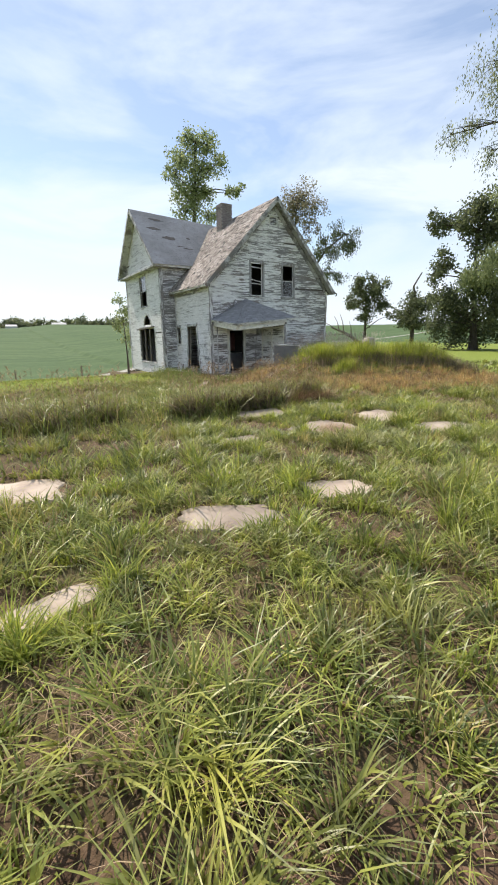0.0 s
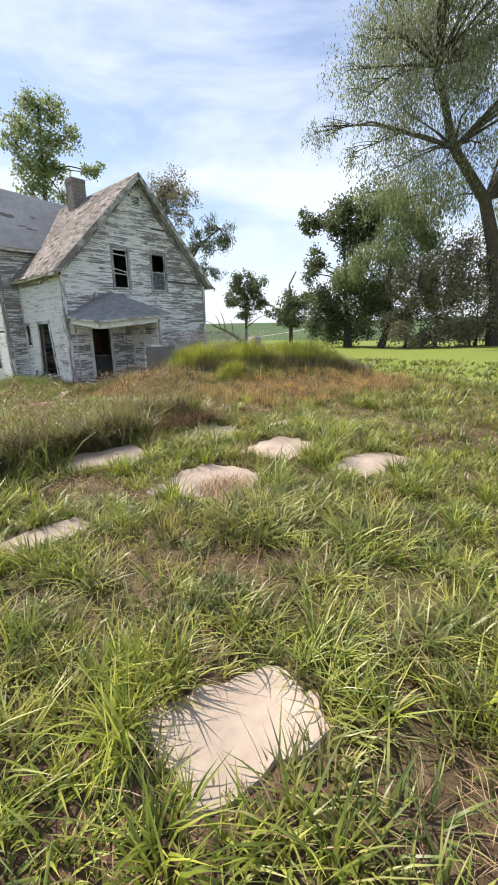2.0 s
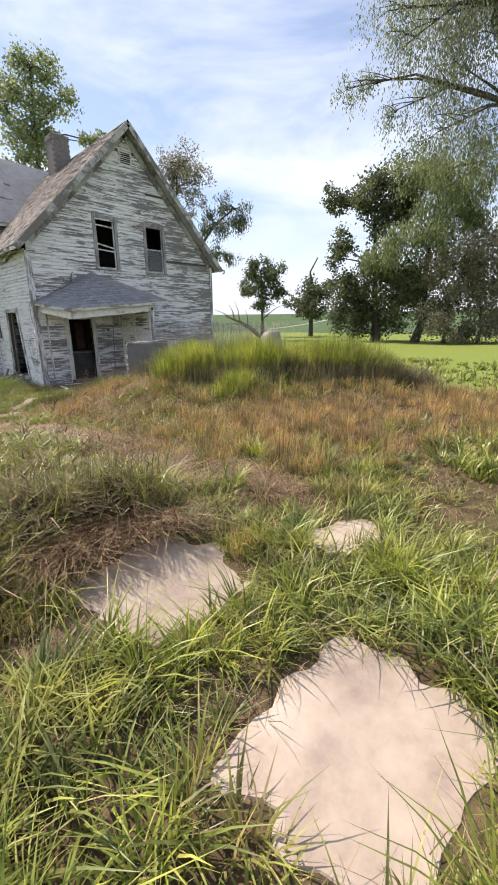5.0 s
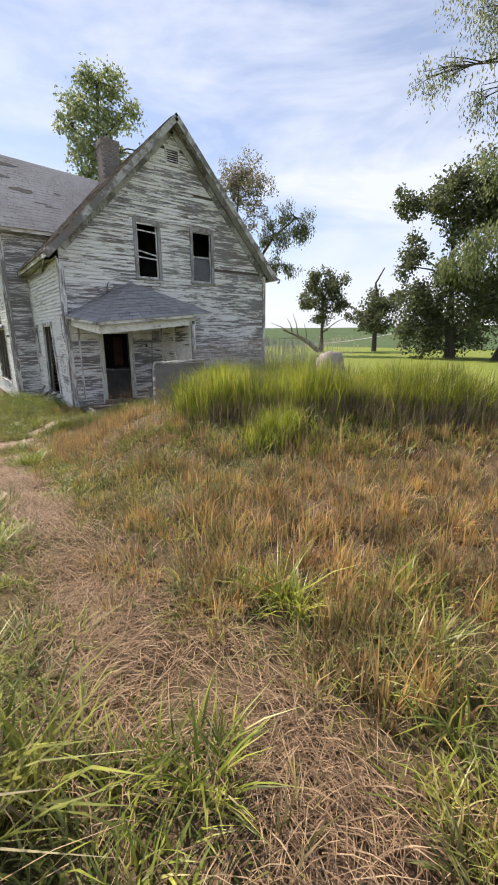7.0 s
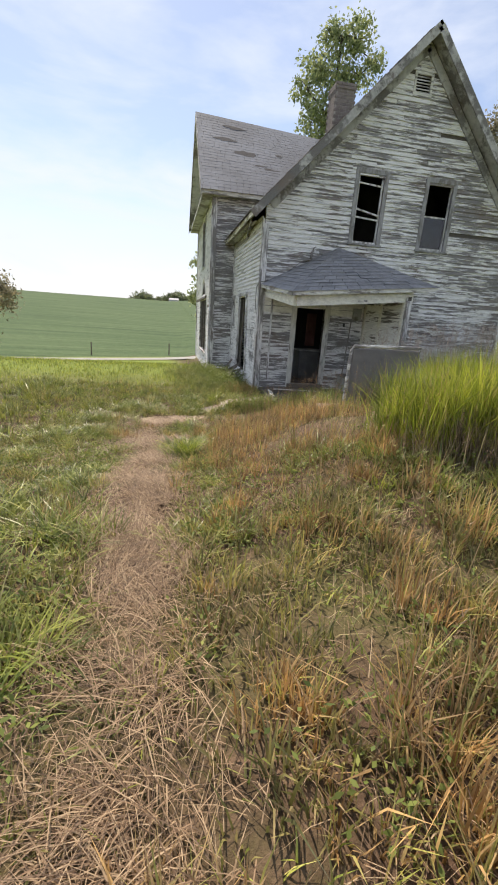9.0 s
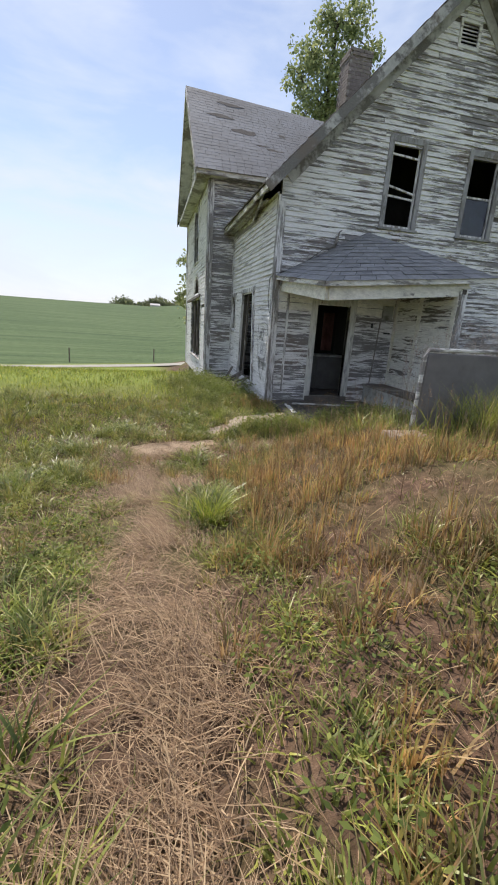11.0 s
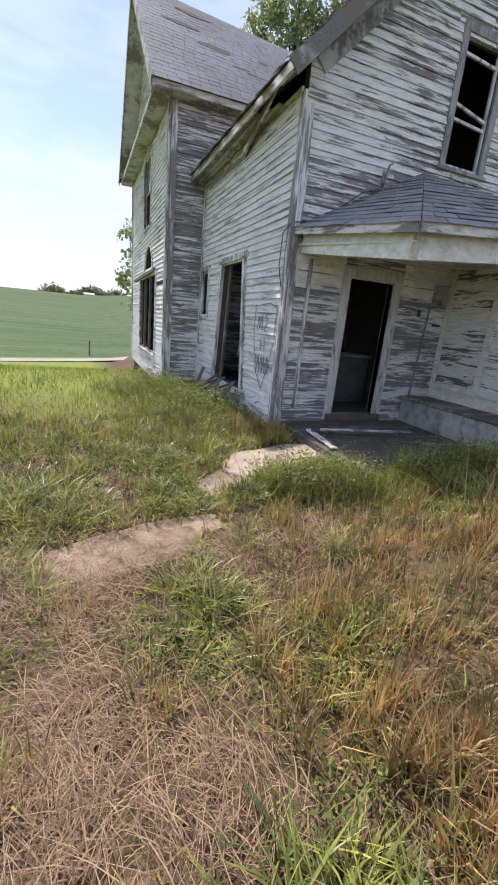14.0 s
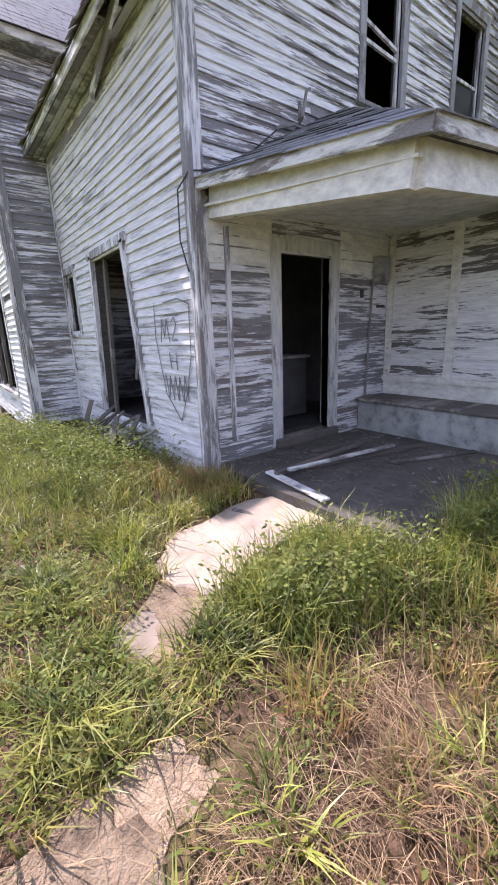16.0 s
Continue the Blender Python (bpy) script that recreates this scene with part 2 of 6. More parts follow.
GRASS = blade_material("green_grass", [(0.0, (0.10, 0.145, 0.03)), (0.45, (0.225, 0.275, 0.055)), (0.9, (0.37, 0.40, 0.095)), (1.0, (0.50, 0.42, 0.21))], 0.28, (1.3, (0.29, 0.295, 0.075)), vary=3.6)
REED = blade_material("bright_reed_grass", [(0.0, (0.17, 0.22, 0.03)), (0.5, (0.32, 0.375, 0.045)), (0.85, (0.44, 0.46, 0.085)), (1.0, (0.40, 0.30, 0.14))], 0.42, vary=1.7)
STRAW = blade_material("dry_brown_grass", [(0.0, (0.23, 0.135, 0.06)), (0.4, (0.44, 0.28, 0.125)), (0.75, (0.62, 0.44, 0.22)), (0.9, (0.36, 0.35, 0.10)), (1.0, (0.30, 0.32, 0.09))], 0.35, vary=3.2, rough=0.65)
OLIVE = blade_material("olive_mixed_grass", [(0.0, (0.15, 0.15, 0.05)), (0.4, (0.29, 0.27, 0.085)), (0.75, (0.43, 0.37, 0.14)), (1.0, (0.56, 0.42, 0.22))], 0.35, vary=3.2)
PALE = blade_material("pale_dead_stalk", [(0.0, (0.10, 0.062, 0.036)), (0.5, (0.28, 0.18, 0.10)), (1.0, (0.54, 0.40, 0.24))], 0.25, rough=0.7)
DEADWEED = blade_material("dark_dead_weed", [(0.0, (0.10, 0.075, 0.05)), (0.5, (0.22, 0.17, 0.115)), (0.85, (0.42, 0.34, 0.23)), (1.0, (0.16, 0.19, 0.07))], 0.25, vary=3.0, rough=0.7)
PLUME = blade_material("pinkish_seed_plume", [(0.0, (0.34, 0.26, 0.22)), (0.5, (0.50, 0.42, 0.37)), (1.0, (0.66, 0.58, 0.51))], 0.4, rough=0.7)
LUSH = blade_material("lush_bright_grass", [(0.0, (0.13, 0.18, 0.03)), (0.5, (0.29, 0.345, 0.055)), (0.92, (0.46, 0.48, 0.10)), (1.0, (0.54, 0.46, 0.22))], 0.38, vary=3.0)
WEED = blade_material("broad_weed_leaf", [(0.0, (0.10, 0.14, 0.03)), (0.6, (0.19, 0.24, 0.05)), (1.0, (0.30, 0.33, 0.08))], 0.4, rough=0.75)
LEAF_WILLOW = blade_material("willow_leaf", [(0.0, (0.16, 0.18, 0.12)), (0.6, (0.25, 0.28, 0.17)), (1.0, (0.36, 0.385, 0.20))], 0.55, rough=0.7)
LEAF_DARK = blade_material("dark_tree_leaf", [(0.0, (0.07, 0.09, 0.05)), (0.6, (0.12, 0.145, 0.075)), (1.0, (0.20, 0.225, 0.10))], 0.5, rough=0.7)
LEAF_LIGHT = blade_material("light_tree_leaf", [(0.0, (0.16, 0.205, 0.10)), (0.6, (0.26, 0.31, 0.14)), (1.0, (0.37, 0.40, 0.18))], 0.5, rough=0.7)
LEAF_BROWN = blade_material("browning_leaf", [(0.0, (0.15, 0.15, 0.095)), (0.6, (0.25, 0.235, 0.145)), (1.0, (0.36, 0.30, 0.20))], 0.45, rough=0.7)

GROUND, n, l, b = material("meadow_soil", 0.95)
b.inputs["Specular IOR Level"].default_value = 0.1
geo = n.new("ShaderNodeTexCoord").outputs["Object"]
g1 = noise_tex(n, l, geo, 0.55, 5, 0.6)
g2 = noise_tex(n, l, geo, 9.0, 6, 0.7)
g3 = noise_tex(n, l, geo, 60.0, 4, 0.7)
soil = ramp(n, l, g2.outputs["Fac"], [(0.3, (0.04, 0.024, 0.017)), (0.52, (0.105, 0.066, 0.046)), (0.75, (0.24, 0.15, 0.105))])
turf = ramp(n, l, g3.outputs["Fac"], [(0.3, (0.05, 0.065, 0.02)), (0.6, (0.13, 0.145, 0.045)), (0.8, (0.24, 0.22, 0.09))])
gm = ramp(n, l, g1.outputs["Fac"], [(0.42, (0.04, 0.04, 0.04)), (0.64, (0.5, 0.5, 0.5))])
near_c = mixed(n, l, gm.outputs["Color"], soil.outputs["Color"], turf.outputs["Color"])
sep = n.new("ShaderNodeSeparateXYZ")
l.new(geo, sep.inputs["Vector"])


def reach(axis, a, b):
    """0 to 1 along an axis of the ground between a and b."""
    k = n.new("ShaderNodeMapRange")
    k.inputs["From Min"].default_value, k.inputs["From Max"].default_value = a, b
    l.new(sep.outputs[axis], k.inputs["Value"])
    return k.outputs["Result"]


def joined(op, p, q):
    k = n.new("ShaderNodeMath")
    k.operation = op
    l.new(p, k.inputs[0])
    l.new(q, k.inputs[1])
    return k.outputs["Value"]


lawn_at = joined("MAXIMUM", joined("MULTIPLY", reach("Y", 20.0, 25.0), reach("X", 9.0, 7.5)), joined("MAXIMUM", reach("X", 12.8, 15.0), reach("X", -2.0, -5.0)))
g4 = noise_tex(n, l, geo, 25.0, 6, 0.75)
lawn = ramp(n, l, g4.outputs["Fac"], [(0.3, (0.10, 0.135, 0.03)), (0.55, (0.20, 0.25, 0.055)), (0.75, (0.30, 0.33, 0.09))])
meadow_c = mixed(n, l, lawn_at, near_c, lawn.outputs["Color"])
bump(n, l, b, g2.outputs["Fac"], 0.6, 0.05)

mp = n.new("ShaderNodeMapping")
mp.inputs["Scale"].default_value = (0.03, 0.4, 1.0)
mp.inputs["Rotation"].default_value = (0, 0, radians(-21))
l.new(geo, mp.inputs["Vector"])
f1 = noise_tex(n, l, mp.outputs["Vector"], 1.0, 4, 0.6)
f2 = noise_tex(n, l, geo, 1.2, 5, 0.7)
fc = ramp(n, l, f1.outputs["Fac"], [(0.3, (0.055, 0.095, 0.042)), (0.5, (0.085, 0.135, 0.057)), (0.7, (0.12, 0.17, 0.077))])
fd = ramp(n, l, f2.outputs["Fac"], [(0.3, (0.65, 0.65, 0.65)), (0.7, (1, 1, 1))])
crop = mixed(n, l, 1.0, fc.outputs["Color"], fd.outputs["Color"], "MULTIPLY")
across = n.new("ShaderNodeVectorMath")
across.operation = "DOT_PRODUCT"
across.inputs[1].default_value = (-0.3627, 0.93, 0.0)
l.new(geo, across.inputs[0])
past = n.new("ShaderNodeMapRange")
past.inputs["From Min"].default_value, past.inputs["From Max"].default_value = 39.6, 40.4
l.new(across.outputs["Value"], past.inputs["Value"])
crop_at = joined("MAXIMUM", past.outputs["Result"], reach("X", 60.0, 63.0))
l.new(mixed(n, l, crop_at, meadow_c, crop), b.inputs["Base Color"])


# ---- mesh helpers ----
def part(name, bm, mat, parent=None, label=""):
    """One bmesh as one mesh object, under its thing or part."""
    bmesh.ops.recalc_face_normals(bm, faces=bm.faces)
    me = bpy.data.meshes.new(name)
    bm.to_mesh(me)
    bm.free()
    me.materials.append(mat)
    ob = new(name, me)
    if parent is not None:
        ob.parent = parent
    if label:
        tagged(ob, label)
    return ob


def empty(name, at, label, category, group=""):
    ob = new(name)
    ob.location = at
    ob.empty_display_size = 0.1
    return tagged(ob, label, category, group)


def box(bm, lo, hi, bevel=0.0, m=None):
    """An upright block between two corners."""
    lo, hi = Vector(lo), Vector(hi)
    r = bmesh.ops.create_cube(bm, size=1.0)
    vs = r["verts"]
    for v in vs:
        v.co = Vector((lo[i] + (v.co[i] + 0.5) * (hi[i] - lo[i]) for i in range(3)))
    if bevel:
        es = list({e for v in vs for e in v.link_edges})
        vs = list({v for f in bmesh.ops.bevel(bm, geom=es, offset=bevel, segments=1, affect="EDGES")["faces"] for v in f.verts} | {v for v in vs if v.is_valid})
    if m is not None:
        bmesh.ops.transform(bm, matrix=m, verts=vs)
    return vs


def beam(bm, a, b, w, d, up=(0, 0, 1)):
    """A squared timber from a to b: w across, d deep."""
    a, b = Vector(a), Vector(b)
    ax = (b - a).normalized()
    side = ax.cross(Vector(up))
    side = side.normalized() if side.length > 1e-4 else Vector((1, 0, 0))
    top = side.cross(ax).normalized()
    vs = [bm.verts.new(p + side * (s * w / 2) + top * (t * d / 2)) for p in (a, b) for s, t in ((-1, -1), (1, -1), (1, 1), (-1, 1))]
    for f in ((0, 1, 2, 3), (7, 6, 5, 4), (0, 4, 5, 1), (1, 5, 6, 2), (2, 6, 7, 3), (3, 7, 4, 0)):
        bm.faces.new([vs[i] for i in f])
    return vs


def tube(bm, pts, radii, sides=6):
    """A tapered round limb along points."""
    rings = []
    for i, p in enumerate(pts):
        p = Vector(p)
        a = Vector(pts[max(i - 1, 0)])
        c = Vector(pts[min(i + 1, len(pts) - 1)])
        ax = (c - a).normalized()
        s = ax.cross(Vector((0.3, 0.9, 0.31))).normalized()
        t = ax.cross(s)
        rings.append([bm.verts.new(p + (s * math.cos(k * math.tau / sides) + t * math.sin(k * math.tau / sides)) * radii[i]) for k in range(sides)])
    for r0, r1 in zip(rings, rings[1:]):
        for k in range(sides):
            bm.faces.new((r0[k], r0[(k + 1) % sides], r1[(k + 1) % sides], r1[k]))
    bm.faces.new(rings[0][::-1])
    bm.faces.new(rings[-1])


def prism(bm, poly, place, back, front):
    """A slab over the flat outline poly (u, z): place(u, z, depth); back, front: depths as functions of (u, z)."""
    k = len(poly)
    va = [bm.verts.new(place(u, z, back(u, z))) for u, z in poly]
    vb = [bm.verts.new(place(u, z, front(u, z))) for u, z in poly]
    bm.faces.new(va[::-1])
    bm.faces.new(vb)
    for i in range(k):
        j = (i + 1) % k
        bm.faces.new((va[i], va[j], vb[j], vb[i]))


def cut(poly, a, b, c):
    """The part of a convex outline where a*u + b*z <= c."""
    out = []
    for i, p in enumerate(poly):
        q = poly[(i + 1) % len(poly)]
        dp, dq = a * p[0] + b * p[1] - c, a * q[0] + b * q[1] - c
        if dp <= 0:
            out.append(p)
        if (dp < 0 < dq) or (dq < 0 < dp):
            s = dp / (dp - dq)
            out.append((p[0] + s * (q[0] - p[0]), p[1] + s * (q[1] - p[1])))
    return out


def mesh_from(name, verts, faces, mat):
    me = bpy.data.meshes.new(name)
    me.from_pydata(verts, [], faces)
    me.materials.append(mat)
    me.update()
    return new(name, me)


# ---- the lie of the land ----
def smooth(t):
    t = np.clip(t, 0, 1)
    return t * t * (3 - 2 * t)


def road_side(x, y):
    return (y - 41.2 - 0.39 * x) * 0.93


def land(x, y):
    """Height of the ground; x, y may be arrays."""
    x, y = np.asarray(x, float), np.asarray(y, float)
    held = 0.8 - 0.5 * smooth((y - 15.6) / 2.6) * (1 - smooth((x - 13.2) / 1.2))
    z = -0.95 * smooth((y - 8.5) / 9) * (1 - held * smooth((x - 7.5 - 1.1 * smooth((y - 14) / 4)) / 2.4))
    z = z - 1.65 * smooth((y - 25) / 17) * (1 - smooth((x - 14) / 18))
    z = z + 9.0 * smooth((road_side(x, y) - 4) / 230) + 7.0 * smooth((x - 60) / 190) * (1 - smooth((road_side(x, y) - 4) / 230))
    u, v = (x - 11.5) * 0.64 - (y - 10.9) * 0.77, (x - 11.5) * 0.77 + (y - 10.9) * 0.64
    z = z + 0.52 * np.exp(-(u / 3.4) ** 4 - (v / 1.9) ** 2)
    near = np.exp(-(((x - 8) / 18) ** 2 + ((y - 10) / 18) ** 2))
    z = z + near * (0.035 * np.sin(2.1 * x + 0.7 * y) * np.sin(1.7 * y - 0.6 * x) + 0.02 * np.sin(5.3 * x + 1.1) * np.sin(4.7 * y))
    return z


def spaced(lo, hi, step, ends, grow=1.16):
    out = list(np.arange(lo, hi, step))
    s, a = step, lo
    while a > ends[0]:
        s *= grow
        a -= s
        out.insert(0, a)
    s, a = step, out[-1]
    while a < ends[1]:
        s *= grow
        a += s
        out.append(a)
    return np.array(out)


gx = spaced(-4.0, 17.0, 0.16, (-700, 900))
gy = spaced(-3.0, 27.0, 0.16, (-500, 1100))
GX, GY = np.meshgrid(gx, gy)
GZ = land(GX, GY)
nx, ny = len(gx), len(gy)
ids = np.arange(nx * ny).reshape(ny, nx)
quads = np.stack([ids[:-1, :-1], ids[:-1, 1:], ids[1:, 1:], ids[1:, :-1]], -1).reshape(-1, 4)
ground = mesh_from("ground", np.stack([GX, GY, GZ], -1).reshape(-1, 3).tolist(), quads.tolist(), GROUND)
ground.data.polygons.foreach_set("use_smooth", np.ones(len(quads), bool))
tagged(ground, "rough meadow ground sloping to a green crop field", "ground", kind="structure")

# gravel road beyond the house
rx = np.linspace(-120, 160, 120)
rv, rf = [], []
for i, x in enumerate(rx):
    yc = 41.2 + 0.39 * x
    for off in (-0.7, 0.7):
        rv.append((x - 0.36 * off, yc + 0.93 * off, float(land(x, yc)) + 0.05))
    if i:
        k = 2 * i
        rf.append((k - 2, k - 1, k + 1, k))
road = mesh_from("road", rv, rf, ROAD)
tagged(road, "narrow pale gravel road beside the field", "road", kind="structure")


# ---- the farmhouse ----
house = empty("farmhouse", (14, 23, -0.6), "abandoned grey farmhouse with peeling white clapboards and sagging roof", "house")
house_inv = Matrix.Translation((-14, -23, 0.6))
rng = random.Random(5)
COURSE = 0.114


def hpart(name, bm, mat, parent=None, label=""):
    """A part of the house, in world coordinates, under the house or one of its parts."""
    ob = part(name, bm, mat, None, label)
    ob.parent = parent or house
    if parent is None:
        ob.matrix_parent_inverse = house_inv
    return ob


def front_place(y0, out=-1):
    return lambda u, z, d: (u, y0 + out * d, z)


def side_place(x0, out=-1):
    return lambda u, z, d: (x0 + out * d, u, z)


def spans(lo, hi, z, holes):
    """What is left of lo..hi at the height z beside the openings (quads: u_bottom0, u_bottom1, u_top0, u_top1, z0, z1)."""
    parts = [(lo, hi)]
    for a0, a1, b0, b1, z0, z1 in holes:
        if z0 < z < z1:
            s = (z - z0) / (z1 - z0)
            h0, h1 = a0 + s * (b0 - a0), a1 + s * (b1 - a1)
            nxt = []
            for p, q in parts:
                if h1 <= p or h0 >= q:
                    nxt.append((p, q))
                else:
                    if h0 > p:
                        nxt.append((p, h0))
                    if h1 < q:
                        nxt.append((h1, q))
            parts = nxt
    return [(p, q) for p, q in parts if q - p > 0.02]


def clad_wall(name, label, lo, hi, z0, z1, place, mat, holes=(), slopes=(), joints=2.6, lost=0.012, singles=True, thick=0.12, sag=0.0):
    """A framed wall: a sheathing core with openings and overlapping clapboards, each its own piece."""
    core = bmesh.new()
    rows = []
    z = z0
    while z < z1 - 0.01:
        top = min(z + COURSE, z1)
        for p, q in spans(lo, hi, (z + top) / 2, holes):
            poly = [(p, z), (q, z), (q, top), (p, top)]
            for a, b, c in slopes:
                poly = cut(poly, a, b, c)
                if len(poly) < 3:
                    break
            if len(poly) >= 3:
                prism(core, poly, place, lambda u, w: -thick, lambda u, w: 0.0)
                rows.append((z, top, p, q))
        z = top
    wall = hpart(name, core, SHEATH, None, label)
    loose = bmesh.new()
    for zb, zt, p, q in rows:
        joint = [p]
        while joint[-1] + joints * 1.3 < q:
            joint.append(joint[-1] + joints * rng.uniform(0.6, 1.3))
        joint.append(q)
        for a, b in zip(joint, joint[1:]):
            if rng.random() < lost:
                continue
            drop = rng.uniform(-0.009, 0.005)
            poly = [(a + 0.002, zb - 0.016 + drop), (b - 0.002, zb - 0.016 + drop + rng.uniform(-1, 1) * 0.004), (b - 0.002, zt), (a + 0.002, zt)]
            for s in slopes:
                poly = cut(poly, *s)
                if len(poly) < 3:
                    break
            if len(poly) < 3:
                continue
            proud = rng.uniform(0.024, 0.034)
            bm = bmesh.new() if singles else loose
            prism(bm, poly, place, lambda u, w: 0.001, lambda u, w: 0.005 + proud * max(0.0, min(1.0, (zt - w) / (zt - zb + 0.016))))
            if singles:
                hpart("clapboard", bm, mat, wall)
    if singles:
        loose.free()
    else:
        tagged(hpart("clapboards", loose, mat, wall), kind="stuff")
    return wall


# walls: gable front, side, wing
SL, SR = 1.03, 1.08
front_slopes = [(-SL, 1, 8.42 - SL * 14.02), (SR, 1, 8.42 + SR * 14.02)]
front_holes = [(11.13, 12.0, 11.13, 12.0, -0.7, 1.74), (12.55, 13.30, 12.53, 13.30, 3.56, 5.30), (14.67, 15.45, 14.67, 15.45, 3.56, 5.30), (13.80, 14.22, 13.80, 14.22, 7.28, 7.68)]
wall_front = clad_wall("front_wall", "shaded gable wall of weathered clapboards, paint mostly gone", 10.02, 18.05, -0.664, 8.5, front_place(20.4), CLAP_X, front_holes, front_slopes, 2.4)
side_holes = [(21.84, 23.62, 22.16, 23.42, -0.36, 2.02), (24.55, 25.2, 24.52, 25.15, 0.92, 1.98)]
wall_side = clad_wall("side_wall", "side wall of peeling white clapboards with leaning doorway", 20.4, 25.3, -0.848, 3.92, side_place(9.98), CLAP_Y, side_holes, joints=2.2, lost=0.0)
wall_jog = clad_wall("wing_front_wall", "narrow wing wall of weathered clapboards", 9.13, 13.6, -0.75, 5.72, front_place(25.3), CLAP_X, joints=3.0)
wing_slopes = [(0.95, 1, 9.28 + 0.95 * 29.0), (-0.95, 1, 9.28 - 0.95 * 29.0)]
wing_holes = [(26.85, 30.15, 26.85, 30.15, -0.30, 1.98), (28.05, 29.35, 28.05, 29.35, 3.35, 5.35), (27.5, 29.1, 27.75, 28.85, 2.14, 2.62), (27.75, 28.85, 28.15, 28.45, 2.62, 2.86)]
wall_wing = clad_wall("wing_gable_wall", "wing gable wall of pale peeling clapboards with broken windows", 25.3, 32.7, -1.0, 9.25, side_place(9.1), CLAP_Y, wing_holes, wing_slopes, 2.8)

# plain hidden walls that close the house
for nm, lo, hi in (("right_wall", (17.95, 20.52, -0.6), (18.05, 25.42, 3.95)), ("rear_wing_wall", (9.22, 32.6, -1.2), (18.0, 32.7, 5.6)), ("right_wing_wall", (18.0, 25.3, -0.8), (18.1, 32.7, 5.6)), ("rear_wing_front_wall", (13.62, 25.3, -0.6), (18.0, 25.4, 5.6))):
    bm = bmesh.new()
    box(bm, lo, hi)
    hpart(nm, bm, CLAP_Y)
bm = bmesh.new()
prism(bm, [(25.3, 5.6), (32.7, 5.6), (29.0, 9.1)], side_place(18.1), lambda u, w: -0.08, lambda u, w: 0.0)
hpart("rear_gable", bm, CLAP_Y)

# floors and partitions inside, added to keep the rooms dark; shade is in their colour
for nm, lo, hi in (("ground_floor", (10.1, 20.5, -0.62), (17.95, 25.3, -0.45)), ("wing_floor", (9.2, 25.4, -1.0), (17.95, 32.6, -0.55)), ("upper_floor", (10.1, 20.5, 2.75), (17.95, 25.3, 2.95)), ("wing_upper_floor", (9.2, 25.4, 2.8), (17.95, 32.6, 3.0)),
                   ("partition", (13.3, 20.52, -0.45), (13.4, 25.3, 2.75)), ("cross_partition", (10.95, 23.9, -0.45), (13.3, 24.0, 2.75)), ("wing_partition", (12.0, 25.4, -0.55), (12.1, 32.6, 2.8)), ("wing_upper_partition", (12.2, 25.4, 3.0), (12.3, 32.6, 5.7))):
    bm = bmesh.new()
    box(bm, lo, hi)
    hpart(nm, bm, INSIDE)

# added upper divider, shaped to the roof, in the same shade-dark plaster
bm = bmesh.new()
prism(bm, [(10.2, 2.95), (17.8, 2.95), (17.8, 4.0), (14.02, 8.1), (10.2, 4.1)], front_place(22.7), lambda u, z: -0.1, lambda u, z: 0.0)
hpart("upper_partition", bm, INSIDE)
# roofs
RIDGE = 8.62


def slope(bm, a0, a1, b1, b0, thick):
    """A roof plane given by its eave a0-a1 and ridge b0-b1."""
    top = [Vector(p) for p in (a0, a1, b1, b0)]
    nrm = (top[1] - top[0]).cross(top[3] - top[0]).normalized()
    if nrm.z < 0:
        nrm = -nrm
    vt = [bm.verts.new(p) for p in top]
    vb = [bm.verts.new(p - nrm * thick) for p in top]
    bm.faces.new(vt)
    bm.faces.new(vb[::-1])
    for i in range(4):
        j = (i + 1) % 4
        bm.faces.new((vt[i], vb[i], vb[j], vt[j]))


def shingle_rows(name, mat, parent, a0, a1, b0, b1, rows, cols, gap=0.02, miss=0.03, singles=False, lift=0.012, label=""):
    """Overlapping shingles on the plane between eave a0-a1 and ridge b0-b1."""
    a0, a1, b0, b1 = (Vector(p) for p in (a0, a1, b0, b1))
    nrm = (a1 - a0).cross(b0 - a0).normalized()
    if nrm.z < 0:
        nrm = -nrm
    bm = bmesh.new()
    for r in range(rows):
        s0, s1 = r / rows - 0.012, min(1.0, (r + 1.25) / rows)
        off = rng.random()
        c = -off
        while c < cols:
            c2 = c + rng.uniform(0.8, 1.25)
            u0, u1 = max(0, c / cols) + 0.0006, min(1, c2 / cols) - 0.0006
            c = c2
            if u1 <= u0 or rng.random() < miss:
                continue
            jig = rng.uniform(-0.06, 0.06) / rows
            q = [a0.lerp(a1, u0).lerp(b0.lerp(b1, u0), s0 + jig), a0.lerp(a1, u1).lerp(b0.lerp(b1, u1), s0 + jig), a0.lerp(a1, u1).lerp(b0.lerp(b1, u1), s1), a0.lerp(a1, u0).lerp(b0.lerp(b1, u0), s1)]
            curl = lift * rng.uniform(0.7, 1.7)
            tgt = bmesh.new() if singles else bm
            top = [tgt.verts.new(p + nrm * (curl + 0.004 if i < 2 else 0.004)) for i, p in enumerate(q)]
            low = [tgt.verts.new(p + nrm * (curl - 0.006 if i < 2 else 0.001)) for i, p in enumerate(q)]
            tgt.faces.new(top)
            tgt.faces.new(low[::-1])
            for i in range(4):
                j = (i + 1) % 4
                tgt.faces.new((top[i], low[i], low[j], top[j]))
            if singles:
                hpart("shingle", tgt, mat, parent)
    if singles:
        bm.free()
        return None
    return tagged(hpart(name, bm, mat, parent, label), kind="stuff")


